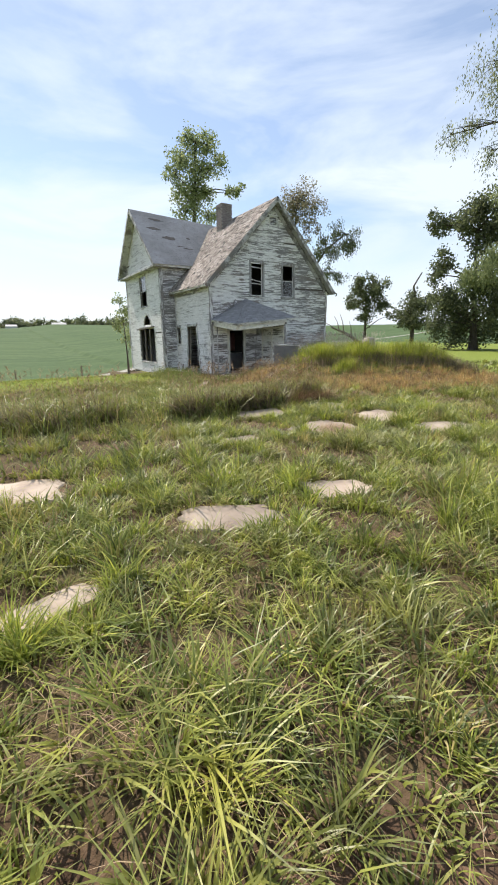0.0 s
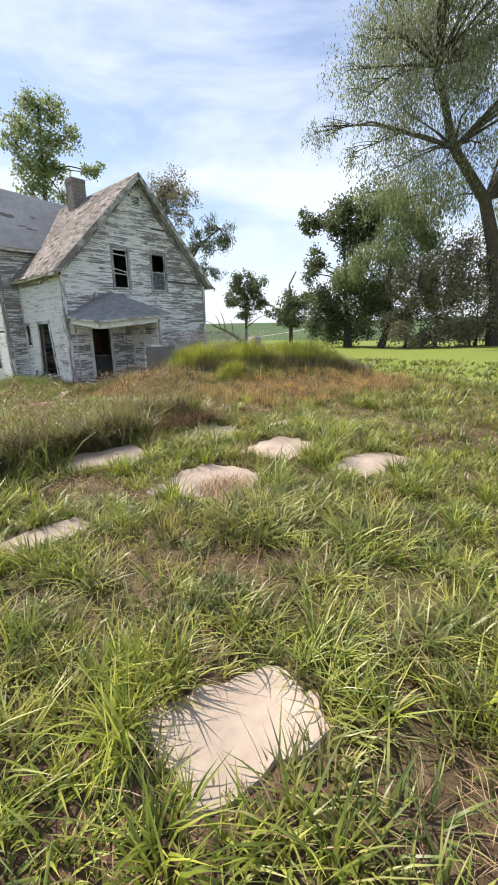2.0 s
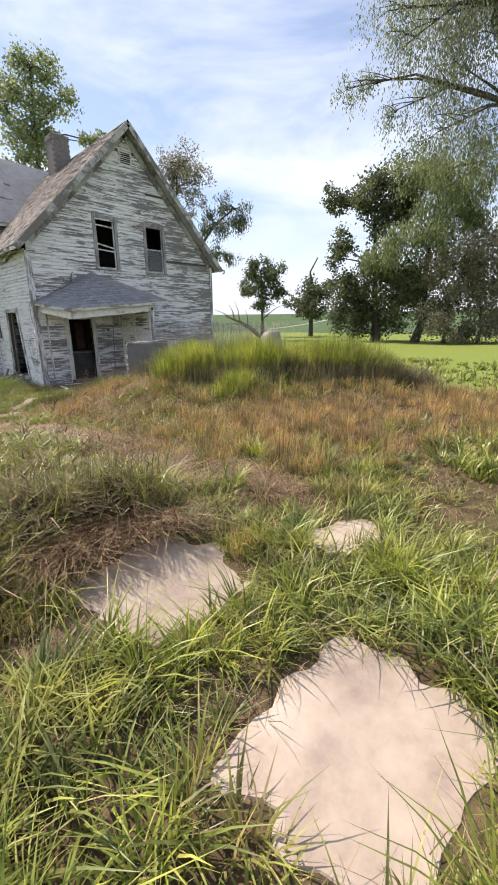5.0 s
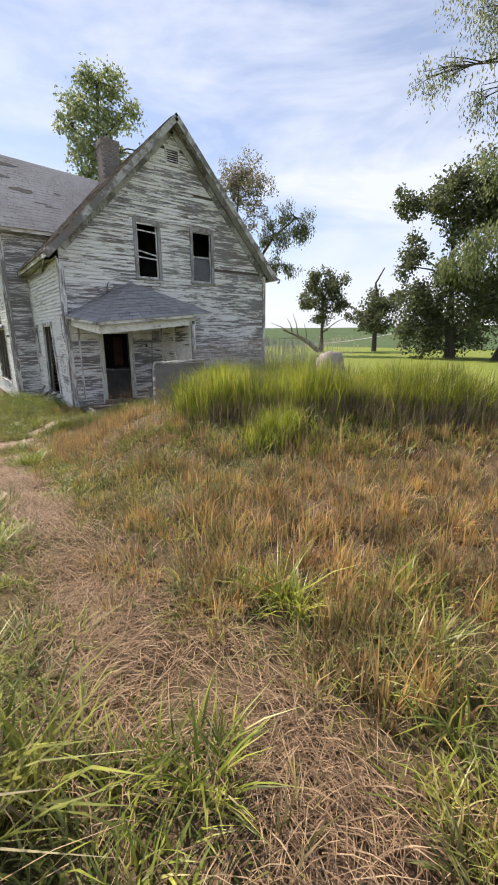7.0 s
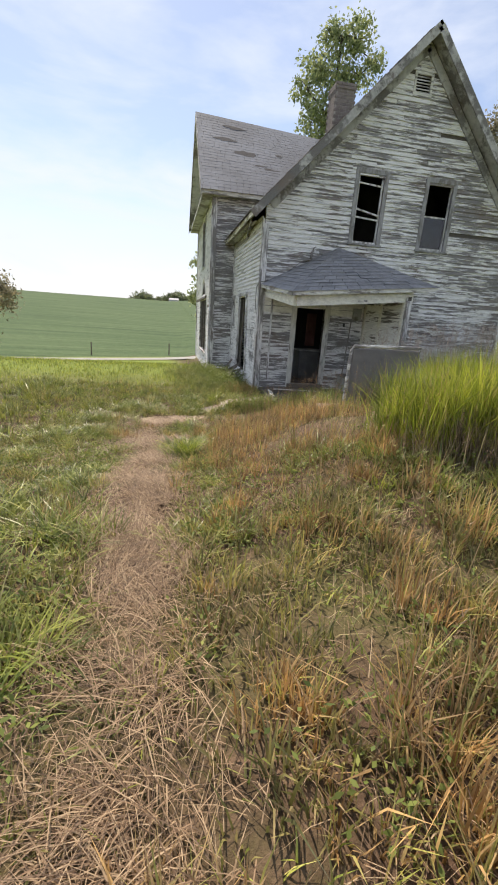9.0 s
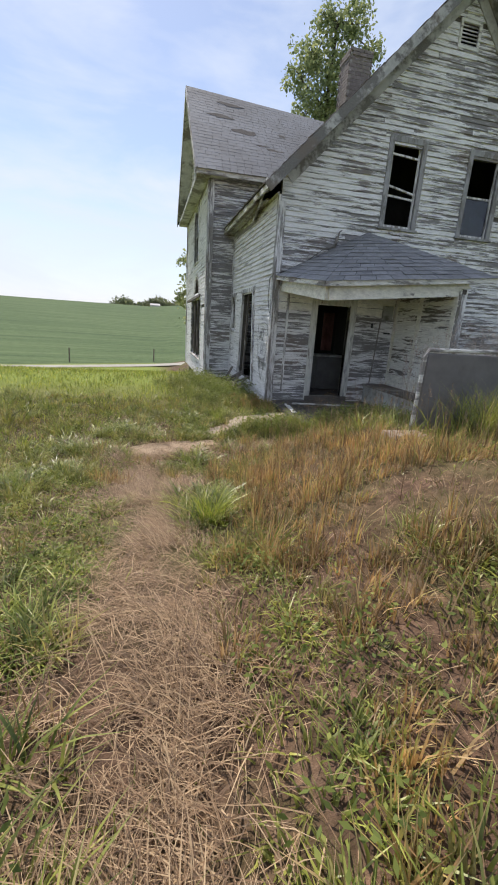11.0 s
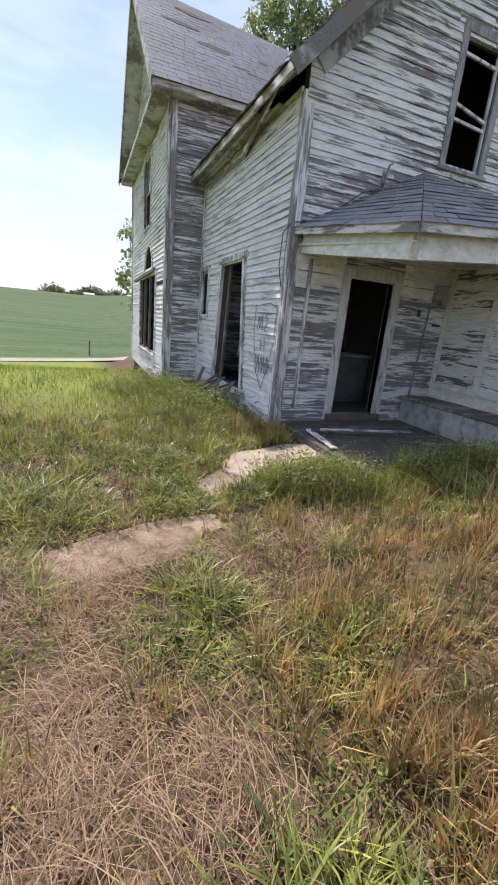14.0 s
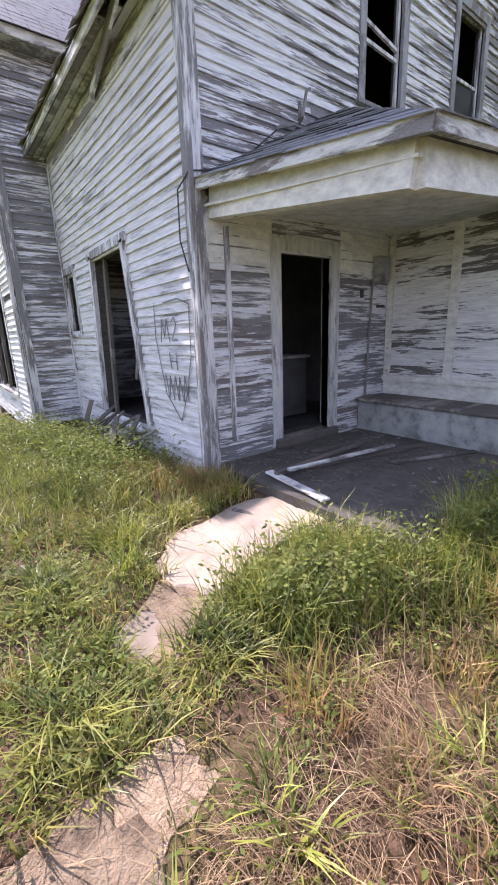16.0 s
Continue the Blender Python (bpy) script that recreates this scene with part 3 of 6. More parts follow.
ZL, ZR = RIDGE - SL * (14.02 - 9.58), RIDGE - SR * (18.32 - 14.02)
bm = bmesh.new()
slope(bm, (9.58, 19.98, ZL), (9.58, 25.6, ZL), (14.02, 28.4, RIDGE), (14.02, 19.98, RIDGE), 0.10)
slope(bm, (18.32, 19.98, ZR), (18.32, 25.6, ZR), (14.02, 28.4, RIDGE), (14.02, 19.98, RIDGE), 0.10)
main_roof = hpart("main_roof", bm, SHINGLE_DARK, None, "worn main roof with shingles rotted to lath")
shingle_rows("old_shingles", SHINGLE_OLD, main_roof, (9.56, 19.97, ZL - 0.02), (9.56, 25.6, ZL - 0.02), (14.02, 19.97, RIDGE), (14.02, 28.4, RIDGE), 44, 30, miss=0.2, lift=0.02, label="curling brown and grey worn shingles")
shingle_rows("old_shingles", SHINGLE, main_roof, (18.34, 19.97, ZR - 0.02), (18.34, 25.6, ZR - 0.02), (14.02, 19.97, RIDGE), (14.02, 28.4, RIDGE), 34, 24, miss=0.03)

WE, WR0, WR1 = 5.62, 9.42, 9.08
bm = bmesh.new()
slope(bm, (8.6, 24.88, WE), (18.5, 24.88, WE), (18.5, 29.0, WR1 - 0.2), (8.6, 29.0, WR0), 0.12)
slope(bm, (8.6, 33.1, WE), (18.5, 33.1, WE), (18.5, 29.0, WR1 - 0.2), (8.6, 29.0, WR0), 0.12)
wing_roof = hpart("wing_roof", bm, SHINGLE_DARK, None, "grey shingled wing roof with dark bare patches")
shingle_rows("grey_shingles", WINGSHINGLE, wing_roof, (8.58, 24.86, WE), (18.5, 24.86, WE), (8.58, 29.0, WR0), (18.5, 29.0, WR1 - 0.2), 26, 40, miss=0.0, lift=0.003, label="flat grey asphalt shingles")
shingle_rows("grey_shingles", WINGSHINGLE, wing_roof, (8.58, 33.12, WE), (18.5, 33.12, WE), (8.58, 29.0, WR0), (18.5, 29.0, WR1 - 0.2), 26, 30, miss=0.0)
# torn places where the felt shows
for u, v, du, dv in ((0.16, 0.86, 0.055, 0.028), (0.11, 0.66, 0.05, 0.03), (0.19, 0.50, 0.055, 0.04), (0.285, 0.33, 0.035, 0.02), (0.33, 0.55, 0.016, 0.02), (0.24, 0.36, 0.03, 0.012)):
    a0, a1, b0, b1 = Vector((8.6, 24.88, WE)), Vector((18.5, 24.88, WE)), Vector((8.6, 29.0, WR0)), Vector((18.5, 29.0, WR1 - 0.2))
    nrm = (a1 - a0).cross(b0 - a0).normalized()
    bm = bmesh.new()
    ring = []
    for k in range(14):
        t = k * math.tau / 14
        rr = rng.uniform(0.65, 1.1)
        uu, vv = u + du * rr * math.cos(t), v + dv * rr * math.sin(t)
        ring.append(a0.lerp(a1, uu).lerp(b0.lerp(b1, uu), vv) + nrm * 0.016)
    vt = [bm.verts.new(p) for p in ring]
    vb = [bm.verts.new(p - nrm * 0.012) for p in ring]
    bm.faces.new(vt)
    for i in range(14):
        j = (i + 1) % 14
        bm.faces.new((vt[i], vb[i], vb[j], vt[j]))
    hpart("torn_felt", bm, SHINGLE_DARK, wing_roof)

# rake boards, eave boards, corner boards
def trim(name, a, b, w, d, mat, up=(0, 0, 1), label=""):
    bm = bmesh.new()
    beam(bm, a, b, w, d, up)
    return hpart(name, bm, mat, None, label)


for x1, z1 in ((9.58, ZL), (18.32, ZR)):
    trim("rake_board", (x1, 19.96, z1 - 0.13), (14.02, 19.96, RIDGE - 0.13), 0.03, 0.19, RAKE, label="grey weathered rake board")
    s = 1 if x1 > 14 else -1
    trim("frieze_board", (14.02 + s * 3.86, 20.36, RIDGE - 0.40 - (SL if s < 0 else SR) * 3.86), (14.02, 20.36, RIDGE - 0.36), 0.035, 0.2, RAKE, label="grey frieze board under the gable")
    trim("gable_soffit", (x1 - s * 0.02, 20.18, z1 - 0.155), (14.02 + s * 0.03, 20.18, RIDGE - 0.185), 0.38, 0.02, RAKE, label="grey boards under the gable overhang")
trim("eave_board", (9.60, 19.98, ZL - 0.08), (9.60, 25.5, ZL - 0.08), 0.03, 0.12, TRIM_H)
trim("eave_board", (18.3, 19.98, ZR - 0.08), (18.3, 25.5, ZR - 0.08), 0.03, 0.12, TRIM_H)
trim("frieze_board", (9.955, 20.42, 3.86), (9.955, 25.2, 3.86), 0.035, 0.26, TRIM_H, label="sagging frieze board under the eave")
for k in range(11):
    y = 20.5 + k * 0.5
    bm = bmesh.new()
    beam(bm, (9.66, y, ZL - 0.05), (10.2, y, ZL + 0.45), 0.05, 0.10)
    hpart("rafter_tail", bm, WOOD, main_roof)
trim("hanging_board", (9.60, 20.12, 4.08), (9.90, 22.5, 3.80), 0.03, 0.13, TRIM_H, label="long grey board torn loose along the eave")
for k in range(4):
    bm = bmesh.new()
    x0 = 9.62 + 0.085 * k
    beam(bm, (x0, 21.7 - 0.25 * k, 4.0 - 0.01 * k), (x0, 25.55, 3.98 - 0.02 * k), 0.08, 0.018)
    hpart("soffit_board", bm, RAKE, main_roof, "grey sagging soffit board")
for s, y1 in ((-1, 24.88), (1, 33.1)):
    trim("rake_board", (8.59, y1, WE - 0.12), (8.59, 29.0, WR0 - 0.12), 0.03, 0.2, RAKE)
    trim("gable_soffit", (8.84, y1 - s * 0.25, WE + 0.02), (8.84, 29.0 + s * 0.03, WR0 - 0.25), 0.46, 0.02, RAKE, label="grey boards under the wing gable overhang")
trim("eave_board", (8.6, 24.9, WE - 0.1), (13.2, 24.9, WE - 0.1), 0.03, 0.14, TRIM_H)
bm = bmesh.new()
box(bm, (8.62, 24.92, WE - 0.16), (13.2, 25.3, WE - 0.13))
hpart("wing_soffit", bm, RAKE)
trim("corner_board", (9.968, 20.375, -0.86), (9.968, 20.375, 3.92), 0.13, 0.05, TRIM_Z, (1, 0, 0), "peeling corner board")
trim("corner_board", (10.07, 20.355, -0.75), (10.05, 20.355, 3.80), 0.13, 0.04, TRIM_Z, (0, 1, 0), "peeling corner board")
trim("corner_board", (17.99, 20.36, -0.6), (17.99, 20.36, 4.0), 0.13, 0.05, TRIM_Z, (0, 1, 0))
trim("corner_board", (9.06, 25.36, -0.8), (9.06, 25.36, 5.5), 0.13, 0.05, TRIM_Z, (1, 0, 0))
trim("corner_board", (9.17, 25.255, -0.8), (9.17, 25.255, 5.5), 0.13, 0.05, TRIM_Z, (0, 1, 0))
trim("corner_board", (9.06, 32.64, -1.0), (9.06, 32.64, 5.5), 0.13, 0.05, TRIM_Z, (1, 0, 0))
trim("corner_board", (9.955, 25.22, -0.6), (9.955, 25.22, 3.8), 0.10, 0.05, TRIM_Z, (1, 0, 0))
bm = bmesh.new()
box(bm, (8.66, 24.95, WE - 0.17), (9.07, 33.0, WE - 0.03), 0.02)
hpart("gable_cornice", bm, RAKE, None, "boxed wooden cornice across the wing gable")
# gutter end at the far eave
bm = bmesh.new()
tube(bm, [(18.34, 19.9, ZR - 0.1), (18.42, 19.86, ZR - 0.12), (18.40, 19.86, ZR - 0.22), (18.34, 19.9, ZR - 0.26)], [0.035] * 4, 7)
tube(bm, [(18.38, 19.95, ZR - 0.1), (18.38, 25.4, ZR - 0.14)], [0.05, 0.05], 7)
hpart("gutter", bm, METAL, None, "bent grey metal gutter")


# chimney of bricks
bm = bmesh.new()
box(bm, (13.26, 24.96, 7.2), (13.94, 25.64, 9.42))
chimney = hpart("chimney", bm, MORTAR, None, "square brick chimney, soot-grey")
for r in range(15):
    z = 7.95 + r * 0.098
    grow = 0.025 if r > 12 else 0.0
    for side in range(4):
        for k in range(3):
            o = (k - 1) * 0.232 + (0.05 if r % 2 else -0.05)
            c = Vector((13.6, 25.3, z))
            bm = bmesh.new()
            if side % 2 == 0:
                yy = -0.34 - grow if side == 0 else 0.34 + grow
                box(bm, c + Vector((o - 0.11, yy - 0.012, 0)), c + Vector((o + 0.11, yy + 0.012, 0.085)), 0.004)
            else:
                xx = -0.34 - grow if side == 1 else 0.34 + grow
                box(bm, c + Vector((xx - 0.012, o - 0.11, 0)), c + Vector((xx + 0.012, o + 0.11, 0.085)), 0.004)
            hpart("brick", bm, BRICK, chimney)

# ---- windows and doors ----
def front_window(label, u0, u1, z0, z1, place, rails, pane_rows, sill=True, casing=TRIM_GREY, sash=TRIM_Z):
    """Casing, sill, sash rails and what is left of the glass. rails: (z at one side, z at the other)."""
    bm = bmesh.new()
    w = 0.115
    for poly in ([(u0 - w, z0 - 0.02), (u0, z0 - 0.02), (u0, z1 + w), (u0 - w, z1 + w)], [(u1, z0 - 0.02), (u1 + w, z0 - 0.02), (u1 + w, z1 + w), (u1, z1 + w)], [(u0, z1), (u1, z1), (u1, z1 + w), (u0, z1 + w)]):
        prism(bm, poly, place, lambda u, z: -0.06, lambda u, z: 0.045)
    win = hpart("window", bm, casing, None, label)
    bm = bmesh.new()
    prism(bm, [(u0 - w - 0.03, z0 - 0.07), (u1 + w + 0.03, z0 - 0.07), (u1 + w + 0.03, z0 - 0.022), (u0 - w - 0.03, z0 - 0.022)], place, lambda u, z: -0.06, lambda u, z: 0.075)
    hpart("sill", bm, casing, win)
    bm = bmesh.new()
    s = 0.045
    for poly in ([(u0, z0 - 0.02), (u0 + s, z0 - 0.02), (u0 + s, z1), (u0, z1)], [(u1 - s, z0 - 0.02), (u1, z0 - 0.02), (u1, z1), (u1 - s, z1)], [(u0 + s, z1 - s), (u1 - s, z1 - s), (u1 - s, z1), (u0 + s, z1)], [(u0 + s, z0 - 0.02), (u1 - s, z0 - 0.02), (u1 - s, z0 + s), (u0 + s, z0 + s)]):
        prism(bm, poly, place, lambda u, z: -0.055, lambda u, z: -0.02)
    for za, zb in rails:
        prism(bm, [(u0 + s, za), (u1 - s, zb), (u1 - s, zb + 0.04), (u0 + s, za + 0.04)], place, lambda u, z: -0.05, lambda u, z: -0.015)
    hpart("frame", bm, sash, win, "chalky white sash frame")
    for p0, p1 in pane_rows:
        bm = bmesh.new()
        prism(bm, [(u0 + s, p0), (u1 - s, p0), (u1 - s, p1), (u0 + s, p1)], place, lambda u, z: -0.04, lambda u, z: -0.036)
        g = hpart("pane", bm, GLASS, win)
        g.visible_shadow = False
    return win


FP = front_place(20.4)
front_window("tall gable window with broken sash and no glass", 12.55, 13.30, 3.58, 5.30, FP, ((5.06, 5.02), (4.42, 4.30), (4.22, 4.18)), ())
front_window("tall gable window with white sash and dusty lower pane", 14.67, 15.45, 3.58, 5.30, FP, ((4.43, 4.43),), ((3.63, 4.43),))
SP = side_place(9.98)
front_window("small square side window without glass", 24.55, 25.16, 0.94, 1.98, SP, (), (), casing=TRIM_Z)
WP = side_place(9.1)
front_window("narrow upper wing window with white sash", 28.05, 29.35, 3.38, 5.35, WP, ((4.35, 4.35),), ((4.4, 5.3),), casing=TRIM_Z)
big = front_window("wide broken wing window with splintered frame", 26.85, 30.15, -0.28, 1.98, WP, (), (), casing=TRIM_H)
bm = bmesh.new()
for a, b in (((9.1, 28.0, -0.25), (9.12, 28.0, 1.95)), ((9.1, 29.05, -0.25), (9.12, 29.0, 1.95)), ((9.05, 26.9, 2.06), (8.9, 30.2, 1.9))):
    beam(bm, a, b, 0.09, 0.07, (1, 0, 0))
hpart("mullion", bm, WOOD, big)
bm = bmesh.new()
prev = None
for k in range(11):
    t = math.pi * k / 10
    p = (9.075, 28.3 + 0.82 * math.cos(t), 2.12 + 0.76 * math.sin(t))
    if prev:
        beam(bm, prev, p, 0.10, 0.05, (1, 0, 0))
    prev = p
hpart("arch_trim", bm, TRIM_H, None, "arched wooden trim above the wide window")

# gable vent
bm = bmesh.new()
for poly in ([(13.74, 7.22), (13.80, 7.22), (13.80, 7.74), (13.74, 7.74)], [(14.22, 7.22), (14.28, 7.22), (14.28, 7.74), (14.22, 7.74)], [(13.80, 7.68), (14.22, 7.68), (14.22, 7.74), (13.80, 7.74)], [(13.80, 7.22), (14.22, 7.22), (14.22, 7.28), (13.80, 7.28)]):
    prism(bm, poly, FP, lambda u, z: -0.04, lambda u, z: 0.04)
vent = hpart("gable_vent", bm, TRIM_H, None, "slatted wooden gable vent")
for k in range(6):
    bm = bmesh.new()
    z = 7.29 + k * 0.066
    prism(bm, [(13.80, z), (14.22, z), (14.22, z + 0.045), (13.80, z + 0.045)], FP, lambda u, w: -0.035 if w > z + 0.01 else 0.0, lambda u, w: -0.02 if w > z + 0.01 else 0.02)
    hpart("slat", bm, TRIM_H, vent)

# front doorway casing and threshold
bm = bmesh.new()
for poly in ([(10.97, -0.6), (11.13, -0.6), (11.13, 1.90), (10.97, 1.90)], [(12.0, -0.6), (12.16, -0.6), (12.16, 1.90), (12.0, 1.90)], [(11.13, 1.74), (12.0, 1.74), (12.0, 1.90), (11.13, 1.90)]):
    prism(bm, poly, FP, lambda u, z: -0.13, lambda u, z: 0.042)
doorway = hpart("door_casing", bm, peeled("cream_door_casing", (4, 4, 0.8), paint=(0.66, 0.66, 0.61), cover=0.68), None, "cream doorway casing with no door")
bm = bmesh.new()
box(bm, (11.0, 20.3, -0.62), (12.14, 20.56, -0.50), 0.01)
hpart("threshold", bm, WOOD, doorway)
# leaning side doorway
bm = bmesh.new()
for a, b in (((9.945, 21.78, -0.36), (9.945, 22.12, 2.06)), ((9.945, 23.66, -0.36), (9.945, 23.46, 2.06)), ((9.945, 22.0, 2.08), (9.945, 23.6, 2.06))):
    beam(bm, a, b, 0.11, 0.07, (1, 0, 0))
sdoor = hpart("side_door_casing", bm, TRIM_Z, None, "leaning side doorway casing with no door")
bm = bmesh.new()
for a, b in (((10.05, 23.4, -0.4), (10.08, 23.25, 2.0)), ((10.15, 22.6, 0.2), (10.3, 22.25, 1.95)), ((10.02, 22.15, 1.35), (10.35, 22.75, 0.9))):
    beam(bm, a, b, 0.09, 0.05, (1, 0, 0))
hpart("broken_stud", bm, WOOD, sdoor)

# ---- porch ----
P_WALL_L, P_CORNER, P_CORNER_R, P_WALL_R, P_APEX = (10.03, 20.39, 2.29), (10.27, 18.05, 2.02), (13.95, 18.05, 2.36), (14.3, 20.39, 2.55), (12.2, 20.39, 3.40)
bm = bmesh.new()
pv = [bm.verts.new(p) for p in (P_WALL_L, P_CORNER, P_CORNER_R, P_WALL_R, P_APEX)]
pb = [bm.verts.new((p[0], p[1], p[2] - 0.07)) for p in (P_WALL_L, P_CORNER, P_CORNER_R, P_WALL_R)]
for f in ((0, 1, 4), (1, 2, 4), (2, 3, 4), (0, 4, 3)):
    bm.faces.new([pv[i] for i in f])
bm.faces.new(pb[::-1])
for i, j in ((0, 1), (1, 2), (2, 3), (3, 0)):
    bm.faces.new((pv[i], pb[i], pb[j], pv[j]))
porch_roof = hpart("porch_roof", bm, SHINGLE_DARK, None, "sagging hipped porch roof with grey shingles")


def hip_shingles(a0, a1, apex, rows, width, top=1.0):
    """Shingles on a triangular roof face, each its own piece."""
    a0, a1, apex = Vector(a0), Vector(a1), Vector(apex)
    nrm = (a1 - a0).cross(apex - a0).normalized()
    if nrm.z < 0:
        nrm = -nrm
    for r in range(rows):
        s0, s1 = r / rows - (0.02 if r == 0 else 0.004), min(1.0, (r + 1.2) / rows)
        lo0, lo1 = a0.lerp(apex, s0), a1.lerp(apex, s0)
        hi0, hi1 = a0.lerp(apex, s1), a1.lerp(apex, s1)
        length = (lo1 - lo0).length
        k = max(1, round(length / width))
        for i in range(k):
            u0, u1 = max(0.0, (i - (0.5 if r % 2 else 0)) / k), min(1.0, (i + 1 - (0.5 if r % 2 else 0)) / k)
            if i == k - 1:
                u1 = 1.0
            curl = rng.uniform(0.012, 0.026)
            q = [lo0.lerp(lo1, u0 + 0.002), lo0.lerp(lo1, u1 - 0.002), hi0.lerp(hi1, u1 - 0.002), hi0.lerp(hi1, u0 + 0.002)]
            bm = bmesh.new()
            tp = [bm.verts.new(p + nrm * (curl if j < 2 else 0.005)) for j, p in enumerate(q)]
            lw = [bm.verts.new(p + nrm * (curl - 0.007 if j < 2 else 0.001)) for j, p in enumerate(q)]
            bm.faces.new(tp)
            bm.faces.new(lw[::-1])
            for a in range(4):
                b = (a + 1) % 4
                bm.faces.new((tp[a], lw[a], lw[b], tp[b]))
            hpart("shingle", bm, SHINGLE, porch_roof)


hip_shingles(P_WALL_L, P_CORNER, P_APEX, 14, 0.30)
hip_shingles(P_CORNER, P_CORNER_R, P_APEX, 14, 0.34)
# eave mouldings, beam and ceiling
for a, b in ((P_WALL_L, P_CORNER), (P_CORNER, P_CORNER_R)):
    a, b = Vector(a), Vector(b)
    trim("porch_eave_board", a + Vector((0, 0, -0.05)), b + Vector((0, 0, -0.05)), 0.05, 0.10, TRIM_H, label="flaking porch eave board")
trim("porch_beam", (10.22, 20.34, 2.10), (10.42, 18.24, 1.845), 0.12, 0.30, PORCH_PAINT, label="cream porch beam with flaking paint")
trim("porch_beam", (10.42, 18.24, 1.845), (13.42, 18.24, 2.13), 0.12, 0.30, PORCH_PAINT, label="cream porch beam with flaking paint")
bm = bmesh.new()
cv = [bm.verts.new(p) for p in ((10.1, 20.37, 2.05), (10.36, 18.2, 1.86), (13.5, 18.2, 2.14), (13.5, 20.37, 2.16))]
cw = [bm.verts.new((v.co.x, v.co.y, v.co.z + 0.02)) for v in cv]
bm.faces.new(cv)
bm.faces.new(cw[::-1])
for i in range(4):
    j = (i + 1) % 4
    bm.faces.new((cv[i], cw[i], cw[j], cv[j]))
hpart("porch_ceiling", bm, PORCH_PAINT, None, "cream boarded porch ceiling")
# end wall with two boarded window bays
end_wall = clad_wall("porch_end_wall", "porch end wall of flaking white clapboards", 18.15, 20.37, -0.5, 2.1, side_place(13.27), CLAP_P, (), joints=4.0, thick=0.10)
for u0, u1 in ((18.18, 18.30), (19.30, 19.42), (20.26, 20.36)):
    bm = bmesh.new()
    prism(bm, [(u0, 0.12), (u1, 0.12), (u1, 2.06), (u0, 2.06)], side_place(13.27), lambda u, z: 0.004, lambda u, z: 0.05)
    hpart("bay_post", bm, PORCH_PAINT, end_wall)
bm = bmesh.new()
prism(bm, [(18.2, 0.06), (20.36, 0.06), (20.36, 0.13), (18.2, 0.13)], side_place(13.27), lambda u, z: 0.002, lambda u, z: 0.10)
prism(bm, [(18.2, -0.16), (20.36, -0.16), (20.36, 0.055), (18.2, 0.055)], side_place(13.27), lambda u, z: 0.002, lambda u, z: 0.045)
hpart("bay_sill", bm, PORCH_PAINT, end_wall, "streaked cream bay sill")
trim("porch_post", (13.30, 18.16, -0.5), (13.30, 18.16, 2.0), 0.12, 0.12, TRIM_Z, (0, 1, 0), "peeling end post of the porch")
# built-in box seat
bm = bmesh.new()
box(bm, (12.62, 18.2, -0.80), (13.22, 20.36, -0.20), 0.012)
seat = hpart("box_seat", bm, BENCHPAINT, None, "low built-in box seat with flaking pale paint")
bm = bmesh.new()
box(bm, (12.57, 18.15, -0.198), (13.22, 20.36, -0.15), 0.01)
hpart("seat_lid", bm, WOOD, seat)
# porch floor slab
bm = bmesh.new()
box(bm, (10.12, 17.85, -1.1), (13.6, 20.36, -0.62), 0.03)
hpart("porch_floor", bm, PORCHFLOOR, None, "mottled dark brown concrete porch floor")
# vertical batten on the wall beside the corner, pipe and meter box
trim("wall_batten", (10.36, 20.35, -0.4), (10.36, 20.35, 1.9), 0.05, 0.04, TRIM_Z, (0, 1, 0))
bm = bmesh.new()
prism(bm, [(10.14, 1.55), (11.0, 1.55), (11.0, 2.05), (10.14, 2.05)], FP, lambda u, z: 0.0, lambda u, z: 0.034)
hpart("porch_frieze", bm, PORCH_PAINT, None, "cream panel beside the doorway")
bm = bmesh.new()
prism(bm, [(12.17, 1.55), (13.2, 1.55), (13.2, 2.05), (12.17, 2.05)], FP, lambda u, z: 0.0, lambda u, z: 0.034)
hpart("porch_frieze", bm, PORCH_PAINT, None, "cream panel beside the doorway")
bm = bmesh.new()
box(bm, (12.86, 20.24, 1.46), (13.10, 20.37, 1.80), 0.015)
meter = hpart("meter_box", bm, BENCHPAINT, None, "pale painted metal meter box")
bm = bmesh.new()
tube(bm, [(12.84, 20.34, 1.50), (12.80, 20.34, 0.6), (12.76, 20.34, -0.14)], [0.016] * 3, 7)
hpart("conduit", bm, METAL, meter, "thin grey conduit pipe")
bm = bmesh.new()
box(bm, (12.60, 20.345, 1.25), (12.66, 20.37, 1.36), 0.006)
hpart("switch_plate", bm, DARKWIRE)
bm = bmesh.new()
box(bm, (12.98, 20.345, 1.12), (13.16, 20.37, 1.16), 0.004)
hpart("wall_hook", bm, DARKWIRE)
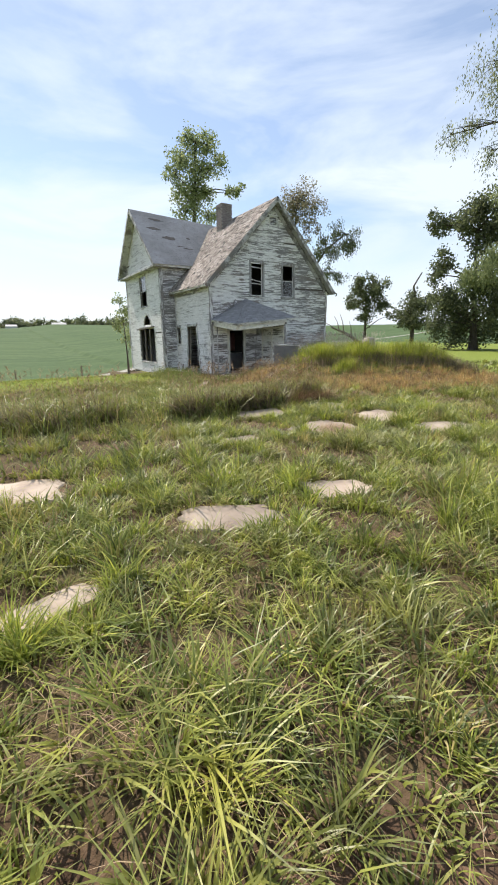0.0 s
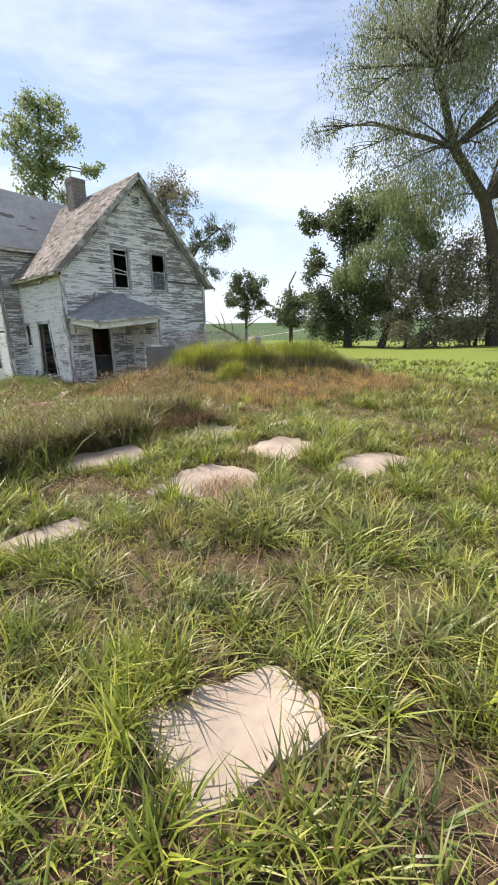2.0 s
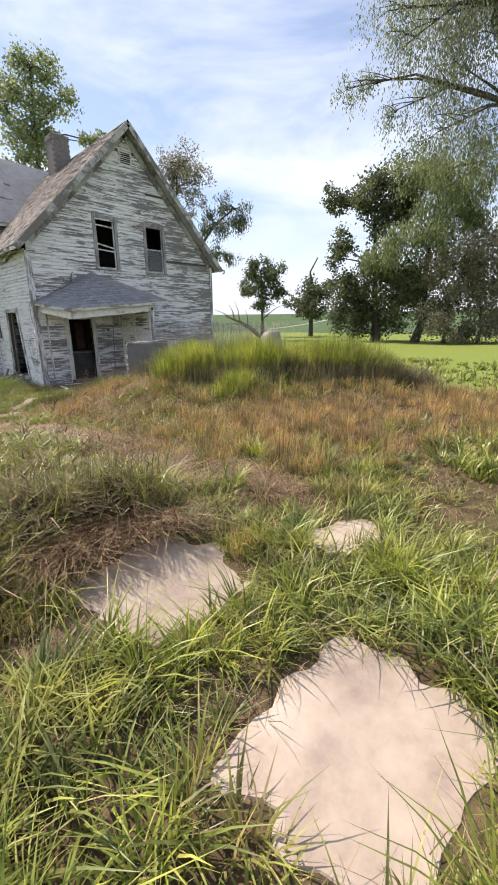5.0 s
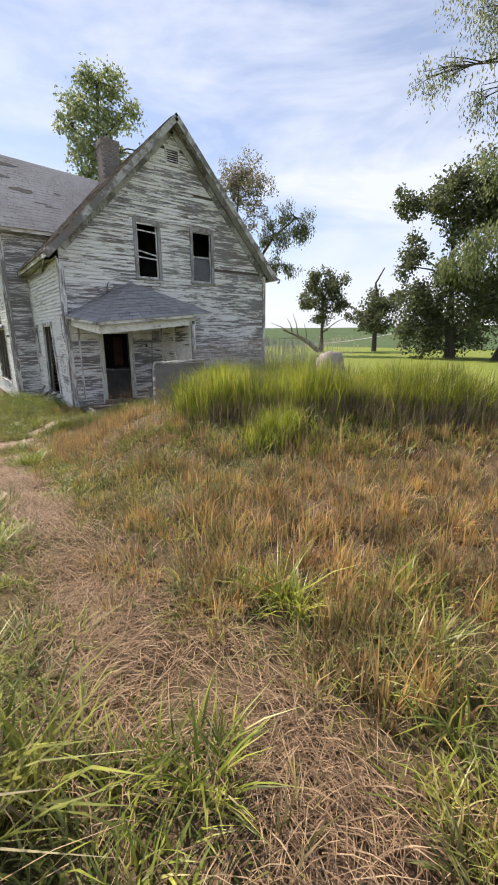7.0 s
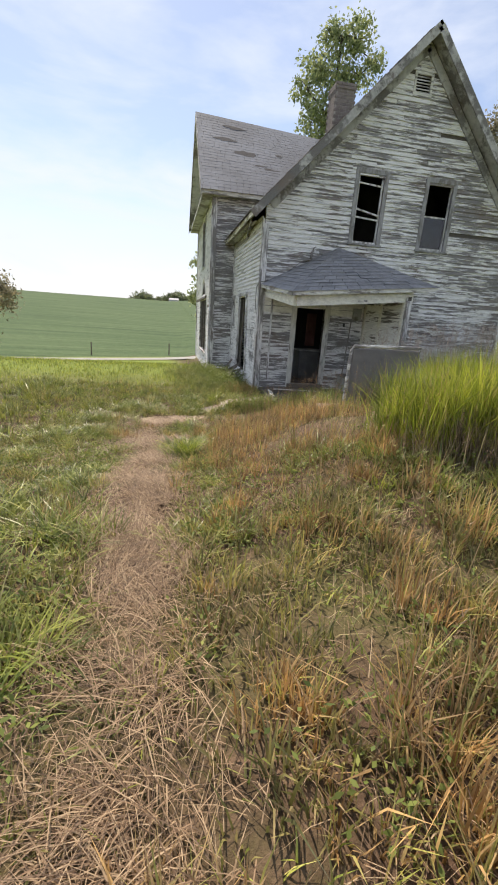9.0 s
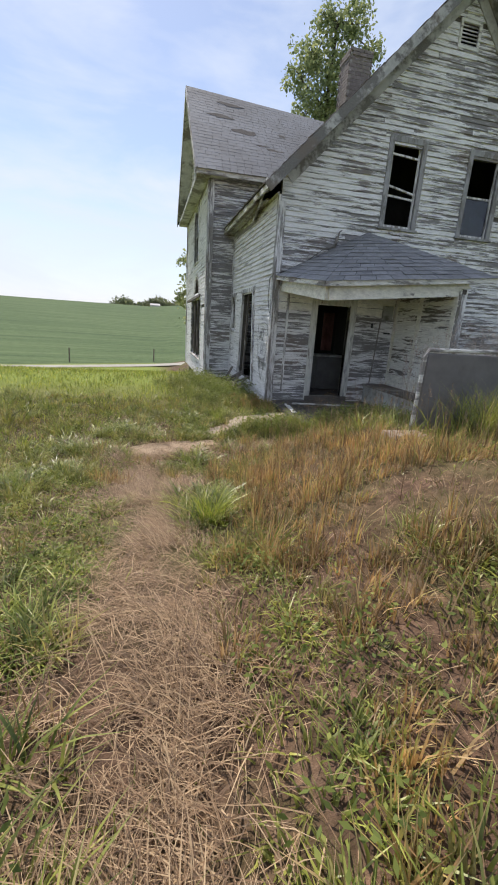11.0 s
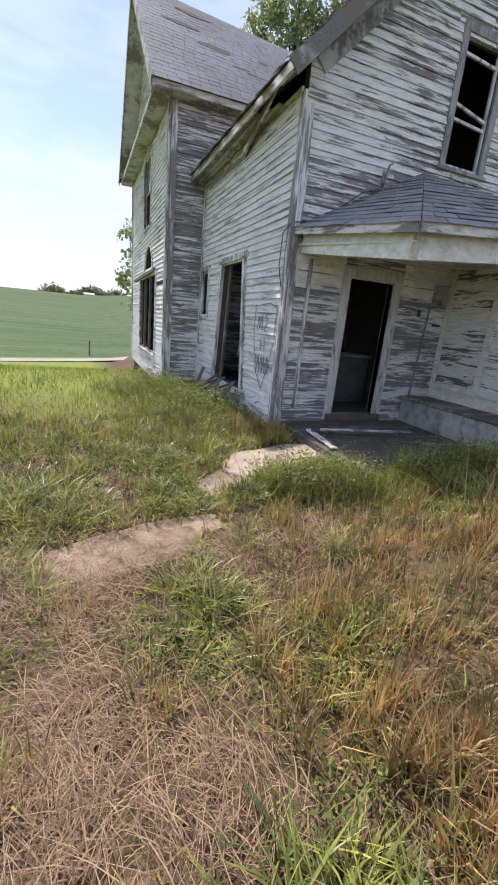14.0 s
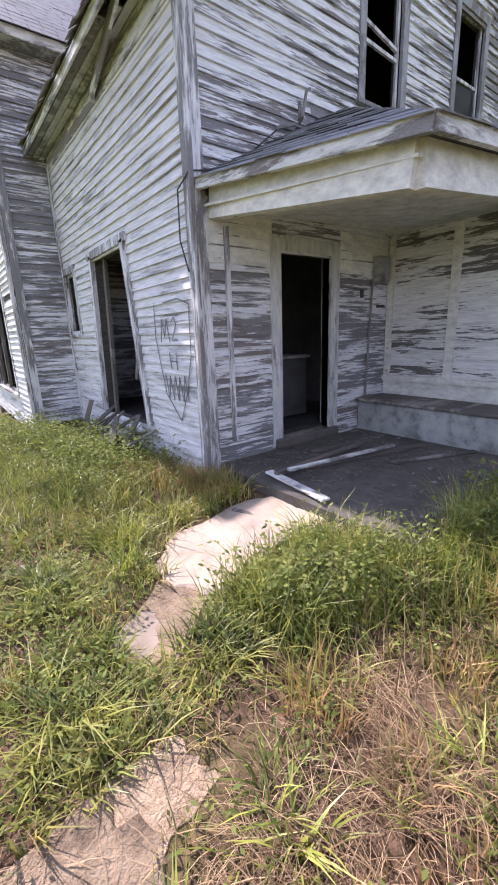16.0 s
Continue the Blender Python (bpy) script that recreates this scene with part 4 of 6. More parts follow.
# insulator bracket and drooping cables on the front wall
bm = bmesh.new()
tube(bm, [(11.38, 20.36, 2.98), (11.36, 20.24, 3.06), (11.40, 20.22, 3.3), (11.46, 20.22, 3.34)], [0.02, 0.02, 0.018, 0.012], 6)
tube(bm, [(11.05, 20.33, 2.92), (11.3, 20.3, 3.0), (11.8, 20.33, 2.97)], [0.018] * 3, 6)
tube(bm, [(11.36, 20.28, 3.05), (11.37, 20.29, 3.22)], [0.025, 0.02], 6)
hpart("wire_bracket", bm, METAL, None, "rusty cable bracket")
bm = bmesh.new()
tube(bm, [(11.1, 20.34, 2.93), (10.6, 20.33, 2.55), (10.15, 20.31, 2.36), (9.95, 20.32, 2.33), (9.90, 20.48, 2.2), (9.90, 20.50, 1.75), (9.93, 20.42, 1.45)], [0.008] * 7, 5)
hpart("loose_cable", bm, DARKWIRE, None, "black cable hanging round the corner")
# faded spray-paint scrawl on the side wall: a shield outline round a few strokes
SCRAWL = (((21.35, 1.2), (21.37, 0.8), (21.2, 0.15), (20.85, -0.17), (20.66, 0.2), (20.52, 0.6), (20.5, 1.15), (20.75, 1.22), (21.1, 1.2)),
          ((21.22, 0.76), (21.18, 1.02), (21.12, 0.82), (21.05, 1.02), (21.0, 0.76)), ((20.94, 0.98), (20.87, 1.03), (20.82, 0.95), (20.93, 0.78), (20.8, 0.78)),
          ((21.03, 0.64), (21.0, 0.44)), ((20.87, 0.64), (20.86, 0.44)), ((21.02, 0.54), (20.86, 0.54)),
          ((21.18, 0.38), (21.12, 0.08), (21.06, 0.36), (21.0, 0.07), (20.94, 0.37), (20.88, 0.08), (20.83, 0.36), (20.76, 0.08), (20.70, 0.38), (20.64, 0.1)))
for line in SCRAWL:
    for (y0, z0), (y1, z1) in zip(line, line[1:]):
        bm = bmesh.new()
        beam(bm, (9.942, y0, z0), (9.942, y1, z1), 0.016, 0.004, (1, 0, 0))
        hpart("paint_stroke", bm, GRAFFITI, wall_side, "faded black spray-painted stroke")

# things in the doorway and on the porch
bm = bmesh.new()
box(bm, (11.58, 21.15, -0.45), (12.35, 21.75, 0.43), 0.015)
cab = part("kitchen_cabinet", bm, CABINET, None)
tagged(cab, "grey metal cabinet, darkened in colour for the dark front room", "cabinet")
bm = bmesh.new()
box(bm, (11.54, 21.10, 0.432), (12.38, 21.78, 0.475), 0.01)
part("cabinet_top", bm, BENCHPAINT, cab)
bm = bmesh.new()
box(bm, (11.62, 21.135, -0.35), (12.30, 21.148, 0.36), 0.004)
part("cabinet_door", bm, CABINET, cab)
bm = bmesh.new()
for k in range(7):
    x = 12.02 + k * 0.045
    box(bm, (x, 22.0 + 0.03 * (k % 2), 0.55), (x + 0.05, 22.03 + 0.03 * (k % 2), 1.6))
tagged(part("curtain", bm, CURTAIN), "faded red cloth hanging inside the doorway", "curtain")

plank_rng = random.Random(11)


def plank(a, b, w, t, mat, label, name="loose_board"):
    bm = bmesh.new()
    vs = beam(bm, a, b, w, t)
    bmesh.ops.bevel(bm, geom=list(bm.edges), offset=0.003, segments=1, affect="EDGES")
    return tagged(part(name, bm, mat), label, "board", "fallen boards by the porch")


plank((10.29, 19.66, -0.585), (10.17, 18.75, -0.585), 0.09, 0.025, TRIM_H, "white-painted board fallen across the porch edge")
plank((10.25, 19.50, -0.555), (11.8, 19.64, -0.56), 0.06, 0.03, WOOD, "long weathered batten lying on the porch floor")
plank((10.35, 19.42, -0.52), (11.9, 19.25, -0.53), 0.05, 0.03, TRIM_H, "long flaking batten lying on the porch floor")
plank((10.7, 19.55, -0.604), (12.4, 19.15, -0.604), 0.10, 0.025, WOOD, "grey plank lying on the porch floor")
plank((11.2, 19.9, -0.602), (12.3, 19.75, -0.60), 0.07, 0.03, WOOD, "grey plank lying by the threshold")
plank((11.5, 19.0, -0.604), (12.55, 18.6, -0.602), 0.06, 0.025, WOOD, "grey plank lying on the porch floor")
plank((9.72, 19.52, -0.80), (9.95, 18.65, -0.78), 0.05, 0.03, WOOD, "dark batten lying along the porch edge")
for k in range(10):
    y = 21.7 + 0.2 * k
    plank((9.55 + plank_rng.uniform(-0.1, 0.1), y, -0.62 + plank_rng.uniform(0, 0.1)), (9.95 + plank_rng.uniform(-0.25, 0.15), y + plank_rng.uniform(-0.7, 0.7), -0.45 + plank_rng.uniform(-0.1, 0.25)), 0.08, 0.025, WOOD, "splintered board fallen below the side doorway")

# crumbled plaster and splinters strewn over the porch floor
vs, fs = [], []
for k in range(420):
    x, y = plank_rng.uniform(10.2, 12.55), plank_rng.uniform(18.0, 20.3)
    w, d, h, a = plank_rng.uniform(0.008, 0.05), plank_rng.uniform(0.006, 0.02), plank_rng.uniform(0.004, 0.014), plank_rng.uniform(0, math.pi)
    b = len(vs)
    for z in (-0.621, -0.62 + h):
        for u, v in ((-w, -d), (w, -d * 0.7), (w * 0.8, d), (-w * 0.9, d * 0.8)):
            vs.append((x + u * math.cos(a) - v * math.sin(a), y + u * math.sin(a) + v * math.cos(a), z))
    fs += [tuple(b + i for i in f) for f in ((4, 5, 6, 7), (0, 1, 5, 4), (1, 2, 6, 5), (2, 3, 7, 6), (3, 0, 4, 7))]
tagged(mesh_from("porch_debris", vs, fs, WOOD), "grey splinters and crumbs strewn over the porch floor", "debris", kind="stuff")

# grey sheet panel standing in the grass, with its leaning edge post
panel = tagged(new("sheet_panel"), "dull grey sheet panel standing in tall grass", "panel")
panel.location = (10.72, 15.5, float(land(10.65, 15.5)))
bm = bmesh.new()
box(bm, (0.03, 0.0, 0.05), (1.4, 0.05, 1.10), 0.015)
part("sheet", bm, GREYPANEL, panel)
bm = bmesh.new()
tube(bm, [(-0.03, 0.02, -0.25), (0.0, 0.02, 1.05), (0.05, 0.02, 1.14), (1.4, 0.02, 1.16)], [0.03] * 4, 7)
part("edge_pipe", bm, TRIM_H, panel, "pale bent edge pipe")

# low concrete step beside the panel
bm = bmesh.new()
box(bm, (10.0, 14.85, -0.3), (10.55, 15.2, 0.0), 0.03)
tagged(part("concrete_block", bm, CONCRETE), "pale broken concrete block in the weeds", "block")


# ---- concrete pads in the meadow ----
def pad(cx, cy, rx, ry, turn, lift=0.014, seed=0, label="cracked pale concrete pad half buried in grass", mat=CONCRETE):
    """An uneven slab with a broken outline, a little dished."""
    r = random.Random(seed)
    bm = bmesh.new()
    zc = float(land(cx, cy)) + lift
    sx = (float(land(cx + rx, cy)) - float(land(cx - rx, cy))) / (2 * rx)
    sy = (float(land(cx, cy + ry)) - float(land(cx, cy - ry))) / (2 * ry)
    k = 44
    ct, st = math.cos(radians(turn)), math.sin(radians(turn))
    shape = [r.uniform(0.74, 1.10) for _ in range(k)]
    shape = [(shape[i - 1] + 2 * shape[i] + shape[(i + 1) % k]) / 4 + r.uniform(-0.025, 0.025) for i in range(k)]
    rings = []
    for grow, dz in ((1.0, -0.14), (1.0, -0.014), (0.97, 0.0), (0.66, 0.0), (0.33, 0.0)):
        ring = []
        for i in range(k):
            t = i * math.tau / k
            c, s = math.cos(t), math.sin(t)
            rr = grow * shape[i] / max(abs(c), abs(s)) ** 0.75
            u, v = rx * c * rr, ry * s * rr
            x, y = cx + u * ct - v * st, cy + u * st + v * ct
            bow = 0.006 * noise.noise(Vector((x * 2.0, y * 2.0, seed)))
            ring.append(bm.verts.new((x, y, 0.4 * (zc + sx * (x - cx) + sy * (y - cy)) + 0.6 * (float(land(x, y)) + lift) + dz + bow)))
        rings.append(ring)
    for p, q in zip(rings, rings[1:]):
        for i in range(k):
            j = (i + 1) % k
            bm.faces.new((p[i], p[j], q[j], q[i]))
    bm.faces.new(rings[-1])
    ob = part("concrete_pad", bm, mat)
    return tagged(ob, label, "concrete pad", "old concrete pads")


PADS = [(4.50, 4.92, 0.56, 0.48, 15), (5.9, 5.12, 0.50, 0.42, 0), (5.95, 6.55, 0.54, 0.50, 10), (6.1, 3.92, 0.54, 0.32, -10), (4.2, 6.5, 0.50, 0.40, -20), (7.22, 6.02, 0.33, 0.22, -20),
        (1.48, 2.76, 0.44, 0.24, -20), (2.72, 2.80, 0.36, 0.27, -20), (4.35, 1.95, 0.34, 0.20, -20), (2.85, 5.0, 0.34, 0.18, -5), (1.97, 3.77, 0.18, 0.12, 0), (-0.05, 4.4, 0.48, 0.40, 0), (0.05, 2.34, 0.32, 0.14, 10),
        (9.5, 19.15, 0.70, 0.50, 4), (8.42, 18.68, 0.20, 0.15, 30)]
for i, p in enumerate(PADS):
    pad(*p, seed=i)
# bare sandy ground where the track runs
SAND = [(7.42, 17.46, 0.70, 0.34, 22), (8.0, 17.75, 0.34, 0.20, 10), (8.6, 18.72, 0.42, 0.24, 40)]
for i, p in enumerate(SAND):
    ob = pad(*p, lift=0.012, seed=40 + i, label="bare sandy earth patch worn through the grass", mat=EARTH)
    ob.name = "bare_earth"
    ob["category"], ob["group"] = "earth patch", "bare earth patches"

# boulder behind the reeds
bm = bmesh.new()
bmesh.ops.create_cube(bm, size=1.0)
bmesh.ops.subdivide_edges(bm, edges=list(bm.edges), cuts=7, use_grid_fill=True)
for v in bm.verts:
    c = v.co * 2
    k = (abs(c.x) ** 5 + abs(c.y) ** 5 + abs(c.z) ** 9) ** (1 / 5.5)
    taper = 1 - 0.12 * max(0, c.z)
    v.co = Vector((c.x * 0.23 * taper / k, c.y * 0.19 * taper / k, c.z * 0.55 / k)) * (1 + 0.07 * noise.noise(c * 1.3) + 0.03 * noise.noise(c * 5.0))
rock = part("boulder", bm, STONE)
rock.location = (12.0, 11.1, float(land(12.0, 11.1)) + 0.36)
for p in rock.data.polygons:
    p.use_smooth = True
tagged(rock, "rounded grey-pink standing boulder among tall reeds", "boulder")


# ---- grass ----
def in_pads(x, y, grow=0.0, sand=True):
    hit = np.zeros(len(x), bool)
    for cx, cy, rx, ry, turn in PADS + (SAND if sand else []):
        ct, st = math.cos(radians(turn)), math.sin(radians(turn))
        u, v = (x - cx) * ct + (y - cy) * st, -(x - cx) * st + (y - cy) * ct
        hit |= (np.abs(u / max(rx + grow, 0.02)) ** 2.6 + np.abs(v / max(ry + grow, 0.02)) ** 2.6) < 1
    return hit


def in_house(x, y):
    return ((x > 9.9) & (y > 20.3) & (x < 18.2) & (y < 33)) | ((x > 9.0) & (y > 25.2) & (x < 18.2) & (y < 33)) | ((x > 10.0) & (x < 13.7) & (y > 17.8) & (y < 21))


def wave(x, y, f, s):
    """A soft uneven field between 0 and 1."""
    return 0.5 + 0.25 * (np.sin(f * x + s) * np.sin(f * 0.83 * y + 1.7 * s) + np.sin(f * 1.9 * x - 0.6 * f * y + 2.3 * s) * 0.6 + np.sin(2.7 * f * y + f * x + s) * 0.4)


def blades(name, x, y, h, w, mat, label, lean=0.5, segs=3, seed=0, flop=0.0, category="grass", base=0.0, aim=None):
    """Tapered bent blades, one sheet of stuff. x, y, h, w: arrays. flop: how flat they lie. aim: the way each one bends."""
    r = np.random.RandomState(seed)
    k = len(x)
    a = r.uniform(0, math.tau, k) if aim is None else aim
    face = a + r.uniform(-0.9, 0.9, k)
    ln = np.abs(r.normal(lean, 0.28, k)) * h
    lie = np.clip(flop + r.uniform(-0.2, 0.2, k) * (flop > 0), 0, 0.95)
    z0 = land(x, y) + base
    vs = np.zeros((k, 2 * segs + 1, 3))
    for s in range(segs + 1):
        t = s / segs
        cx = x + np.cos(a) * ln * t ** 1.8 + np.cos(a) * lie * h * t
        cy = y + np.sin(a) * ln * t ** 1.8 + np.sin(a) * lie * h * t
        cz = z0 - 0.01 + h * (1 - lie) * t * (1 - 0.28 * t * np.minimum(ln / h, 1.4)) + lie * 0.03 * np.sin(3 * t)
        half = w * 0.5 * (1 - 0.75 * t ** 1.5)
        if s < segs:
            for q, sg in ((0, -1), (1, 1)):
                vs[:, 2 * s + q, 0] = cx - sg * np.sin(face) * half
                vs[:, 2 * s + q, 1] = cy + sg * np.cos(face) * half
                vs[:, 2 * s + q, 2] = cz
        else:
            vs[:, 2 * s] = np.stack([cx, cy, cz], -1)
    per = 2 * segs + 1
    base_i = np.arange(k)[:, None] * per
    tri = []
    for s in range(segs - 1):
        b0 = 2 * s
        tri += [(b0, b0 + 1, b0 + 3), (b0, b0 + 3, b0 + 2)]
    b0 = 2 * (segs - 1)
    tri.append((b0, b0 + 1, b0 + 2))
    tri = np.array(tri)
    idx = (base_i[:, :, None] + tri[None]).reshape(-1)
    nt = k * len(tri)
    me = bpy.data.meshes.new(name)
    me.vertices.add(k * per)
    me.vertices.foreach_set("co", vs.reshape(-1))
    me.loops.add(nt * 3)
    me.loops.foreach_set("vertex_index", idx.astype(np.int32))
    me.polygons.add(nt)
    me.polygons.foreach_set("loop_start", np.arange(0, nt * 3, 3, dtype=np.int32))
    me.polygons.foreach_set("loop_total", np.full(nt, 3, np.int32))
    me.update(calc_edges=True)
    me.materials.append(mat)
    return tagged(new(name, me), label, category, kind="stuff")


def scatter(k, x0, x1, y0, y1, seed):
    r = np.random.RandomState(seed)
    return r.uniform(x0, x1, k), r.uniform(y0, y1, k), r


def line_distance(x, y, pts):
    """Distance to a broken line on the ground."""
    d = np.full(len(x), 1e9)
    for (ax, ay), (bx, by) in zip(pts, pts[1:]):
        t = np.clip(((x - ax) * (bx - ax) + (y - ay) * (by - ay)) / ((bx - ax) ** 2 + (by - ay) ** 2), 0, 1)
        d = np.minimum(d, np.hypot(x - ax - t * (bx - ax), y - ay - t * (by - ay)))
    return d


def along(line, k, spread, r):
    seg = [math.dist(a, b) for a, b in zip(line, line[1:])]
    t = r.uniform(0, sum(seg), k)
    px, py = np.zeros(k), np.zeros(k)
    s0 = 0
    for (a, b), sl in zip(zip(line, line[1:]), seg):
        m = (t >= s0) & (t <= s0 + sl)
        u = (t[m] - s0) / sl
        px[m], py[m] = a[0] + u * (b[0] - a[0]), a[1] + u * (b[1] - a[1])
        s0 += sl
    return px + r.normal(0, spread, k), py + r.normal(0, spread, k)


TRAIL = [(0, -2), (0, 0), (1.83, 1.9), (3.4, 3.4), (5.6, 5.7), (6.7, 6.3), (7.3, 8.2), (7.15, 10.7), (7.15, 13.0), (7.15, 15.1), (7.7, 16.6), (8.6, 18.0)]
STRAW_TRACK = [(7.55, 7.1), (7.2, 8.0), (7.2, 9.5), (7.25, 11.0), (7.15, 12.5), (7.25, 13.5), (7.15, 14.5), (7.05, 16.0)]
REED_FRONT = [(9.55, 12.1), (9.8, 11.5), (10.3, 11.0), (10.9, 10.4), (11.7, 9.6), (12.3, 9.0), (12.9, 8.5), (13.7, 7.9)]
BACK = (0.70, 0.71)     # from the reeds' front edge into the bank
DIRT = ((0.1, 1.42, 0.22, 0.30), (3.75, 3.45, 0.40, 0.26), (4.15, 4.35, 0.25, 0.18), (2.2, 1.75, 0.3, 0.16), (3.0, 2.0, 0.30, 0.20), (4.6, 1.9, 0.45, 0.25))


def oval(x, y, cx, cy, rx, ry, power=1.4):
    return np.exp(-(((x - cx) / rx) ** 2 + ((y - cy) / ry) ** 2) ** power)


def straw_at(x, y):
    """1 on the trodden straw of the track."""
    a = np.exp(-(line_distance(x, y, STRAW_TRACK) / (0.20 + 0.26 * wave(x, y, 1.7, 2.0))) ** 3)
    return np.clip(np.maximum.reduce([a, oval(x, y, 7.3, 7.95, 0.45, 0.65), 0.9 * oval(x, y, 7.15, 15.3, 0.55, 0.8), 0.75 * oval(x, y, 7.25, 17.1, 0.85, 0.6), 0.6 * oval(x, y, 8.75, 17.2, 0.8, 0.38)]) * (0.55 + 0.75 * wave(x, y, 3.7, 0.6)), 0, 1)


def brownness(x, y):
    """1 in the dry brown stretches, 0 in the green ones."""
    a = oval(x, y, 10.2, 8.3, 2.1, 1.35)
    a2 = 0.9 * oval(x, y, 12.3, 6.9, 1.8, 1.1)
    b = 1.15 * oval(x, y, 9.05, 14.1, 1.05, 2.0)
    c = 0.45 * oval(x, y, 8.7, 12.3, 0.7, 0.9)
    d = 0.7 * oval(x, y, 9.4, 16.6, 0.9, 0.7)
    return np.clip(np.maximum.reduce([a, a2, b, c, d]) * (0.7 + 0.6 * wave(x, y, 2.3, 0.4)), 0, 1)


def olive_at(x, y):
    """1 where green and dead blades stand mixed."""
    return np.clip(np.maximum.reduce([oval(x, y, 8.6, 9.4, 1.3, 2.0), 0.55 * oval(x, y, 8.4, 15.6, 0.7, 1.2), 0.8 * oval(x, y, 8.4, 7.0, 1.2, 0.8), 0.7 * oval(x, y, 6.0, 7.6, 0.7, 0.8)]), 0, 1)


def bare_at(x, y):
    return np.maximum.reduce([oval(x, y, *d) for d in DIRT])


def reed_depth(x, y):
    """How far behind the reeds' front edge a place lies; negative before it."""
    best, out = np.full(len(x), 1e9), np.full(len(x), -9.0)
    for (ax, ay), (bx, by) in zip(REED_FRONT, REED_FRONT[1:]):
        t = np.clip(((x - ax) * (bx - ax) + (y - ay) * (by - ay)) / ((bx - ax) ** 2 + (by - ay) ** 2), 0, 1)
        ox, oy = x - ax - t * (bx - ax), y - ay - t * (by - ay)
        d = np.hypot(ox, oy)
        side = ox * BACK[0] + oy * BACK[1]
        out = np.where(d < best, np.sign(side) * d, out)
        best = np.minimum(best, d)
    return out


def off_reeds(x, y):
    d = reed_depth(x, y)
    return (d < -0.04) | (d > 1.6)


def free(x, y, edge=0.0):
    return ~in_pads(x, y, edge) & ~in_house(x, y)


def mounds(name, mat, label, area, spacing, lo, hi, chance, radius, height, dense, each, width, segs, seed, lean=0.7, turn=None):
    """Uneven hummocks of tufts: tall in the middle, leaning out at the rim, with hollows between them."""
    r = np.random.RandomState(seed)
    cx, cy = np.meshgrid(np.arange(area[0], area[1], spacing), np.arange(area[2], area[3], spacing))
    cx, cy = (c.ravel() + r.uniform(-0.55, 0.55, c.size) * spacing for c in (cx, cy))
    d = line_distance(cx, cy, TRAIL)
    keep = (d >= lo) & (d < hi) & (r.uniform(0, 1, len(cx)) < chance(cx, cy))
    cx, cy = cx[keep], cy[keep]
    rad = r.uniform(*radius, len(cx))
    tall = r.uniform(*height, len(cx)) * (0.6 + 0.8 * wave(cx, cy, 1.3, 3.0))
    count = np.maximum(2, (dense * math.pi * rad ** 2).astype(int))
    i = np.repeat(np.arange(len(cx)), count)
    q, a = np.sqrt(r.uniform(0, 1, len(i))), r.uniform(0, math.tau, len(i))
    ox, oy = rad[i] * q * np.cos(a), rad[i] * q * np.sin(a)
    h = tall[i] * (0.4 + 0.6 * np.sqrt(1 - q ** 2)) * r.uniform(0.7, 1.2, len(i))
    ok = free(cx[i] + ox, cy[i] + oy, -0.02)
    ox, oy, h, i = ox[ok], oy[ok], h[ok], i[ok]
    j = np.repeat(np.arange(len(i)), each)
    px, py = r.normal(0, 0.028, len(j)), r.normal(0, 0.028, len(j))
    aim = np.arctan2(py * 9 + oy[j] * 1.2, px * 9 + ox[j] * 1.2) + r.normal(0, 0.5, len(j))
    if turn is not None:
        aim = turn + r.normal(0, 0.6, len(j))
    x, y = cx[i][j] + ox[j] + px, cy[i][j] + oy[j] + py
    hh = h[j] * r.uniform(0.5, 1.25, len(j))
    return blades(name, x, y, hh, r.uniform(*width, len(j)), mat, label, lean, segs, seed + 1, aim=aim)


def green_chance(x, y):
    gaps = 0.30 + 0.35 * (y < 5) + 0.8 * smooth((wave(x, y, 2.6, 1.3) * 0.6 + wave(x, y, 6.1, 2.1) * 0.4 - 0.33) / 0.2)
    return gaps * (1 - np.clip(1.3 * brownness(x, y), 0, 1)) * (1 - np.clip(1.25 * straw_at(x, y), 0, 1)) * (1 - 0.9 * olive_at(x, y)) * (1 - bare_at(x, y)) * off_reeds(x, y)


def lush_chance(x, y):
    ring = in_pads(x, y, 0.32, False) & ~in_pads(x, y, 0.05)
    return np.where(ring, 0.8, 0.5 * smooth((wave(x, y, 1.1, 4.4) - 0.38) / 0.2) * (y < 8) + 0.03) * green_chance(x, y)


def olive_chance(x, y):
    return np.clip(olive_at(x, y) + 0.16 + 0.16 * (y > 9), 0, 1) * (1 - np.clip(1.4 * straw_at(x, y), 0, 1)) * (1 - 0.8 * brownness(x, y)) * (1 - bare_at(x, y)) * off_reeds(x, y)


def dry_chance(x, y):
    return np.clip(2.2 * brownness(x, y) + 0.3 * olive_at(x, y) + 0.25 * straw_at(x, y), 0, 1) * (1 - np.clip(0.95 * straw_at(x, y), 0, 1)) * off_reeds(x, y)


AREA = (-7.0, 16.0, -2.0, 22.0)
mounds("meadow_grass", GRASS, "thick uneven green meadow grass in hummocks", AREA, 0.33, 0.0, 2.3, green_chance, (0.15, 0.36), (0.10, 0.26), 78, 10, (0.007, 0.016), 3, 100, 0.95)
mounds("meadow_grass", GRASS, "thick uneven green meadow grass in hummocks", AREA, 0.55, 2.3, 7.5, green_chance, (0.20, 0.48), (0.14, 0.38), 34, 8, (0.014, 0.028), 2, 104, 0.8)
mounds("lush_grass", LUSH, "lush bright green grass tufts round the pads", AREA, 0.30, 0.0, 3.2, lush_chance, (0.08, 0.18), (0.19, 0.37), 150, 13, (0.007, 0.015), 3, 108, 0.75)
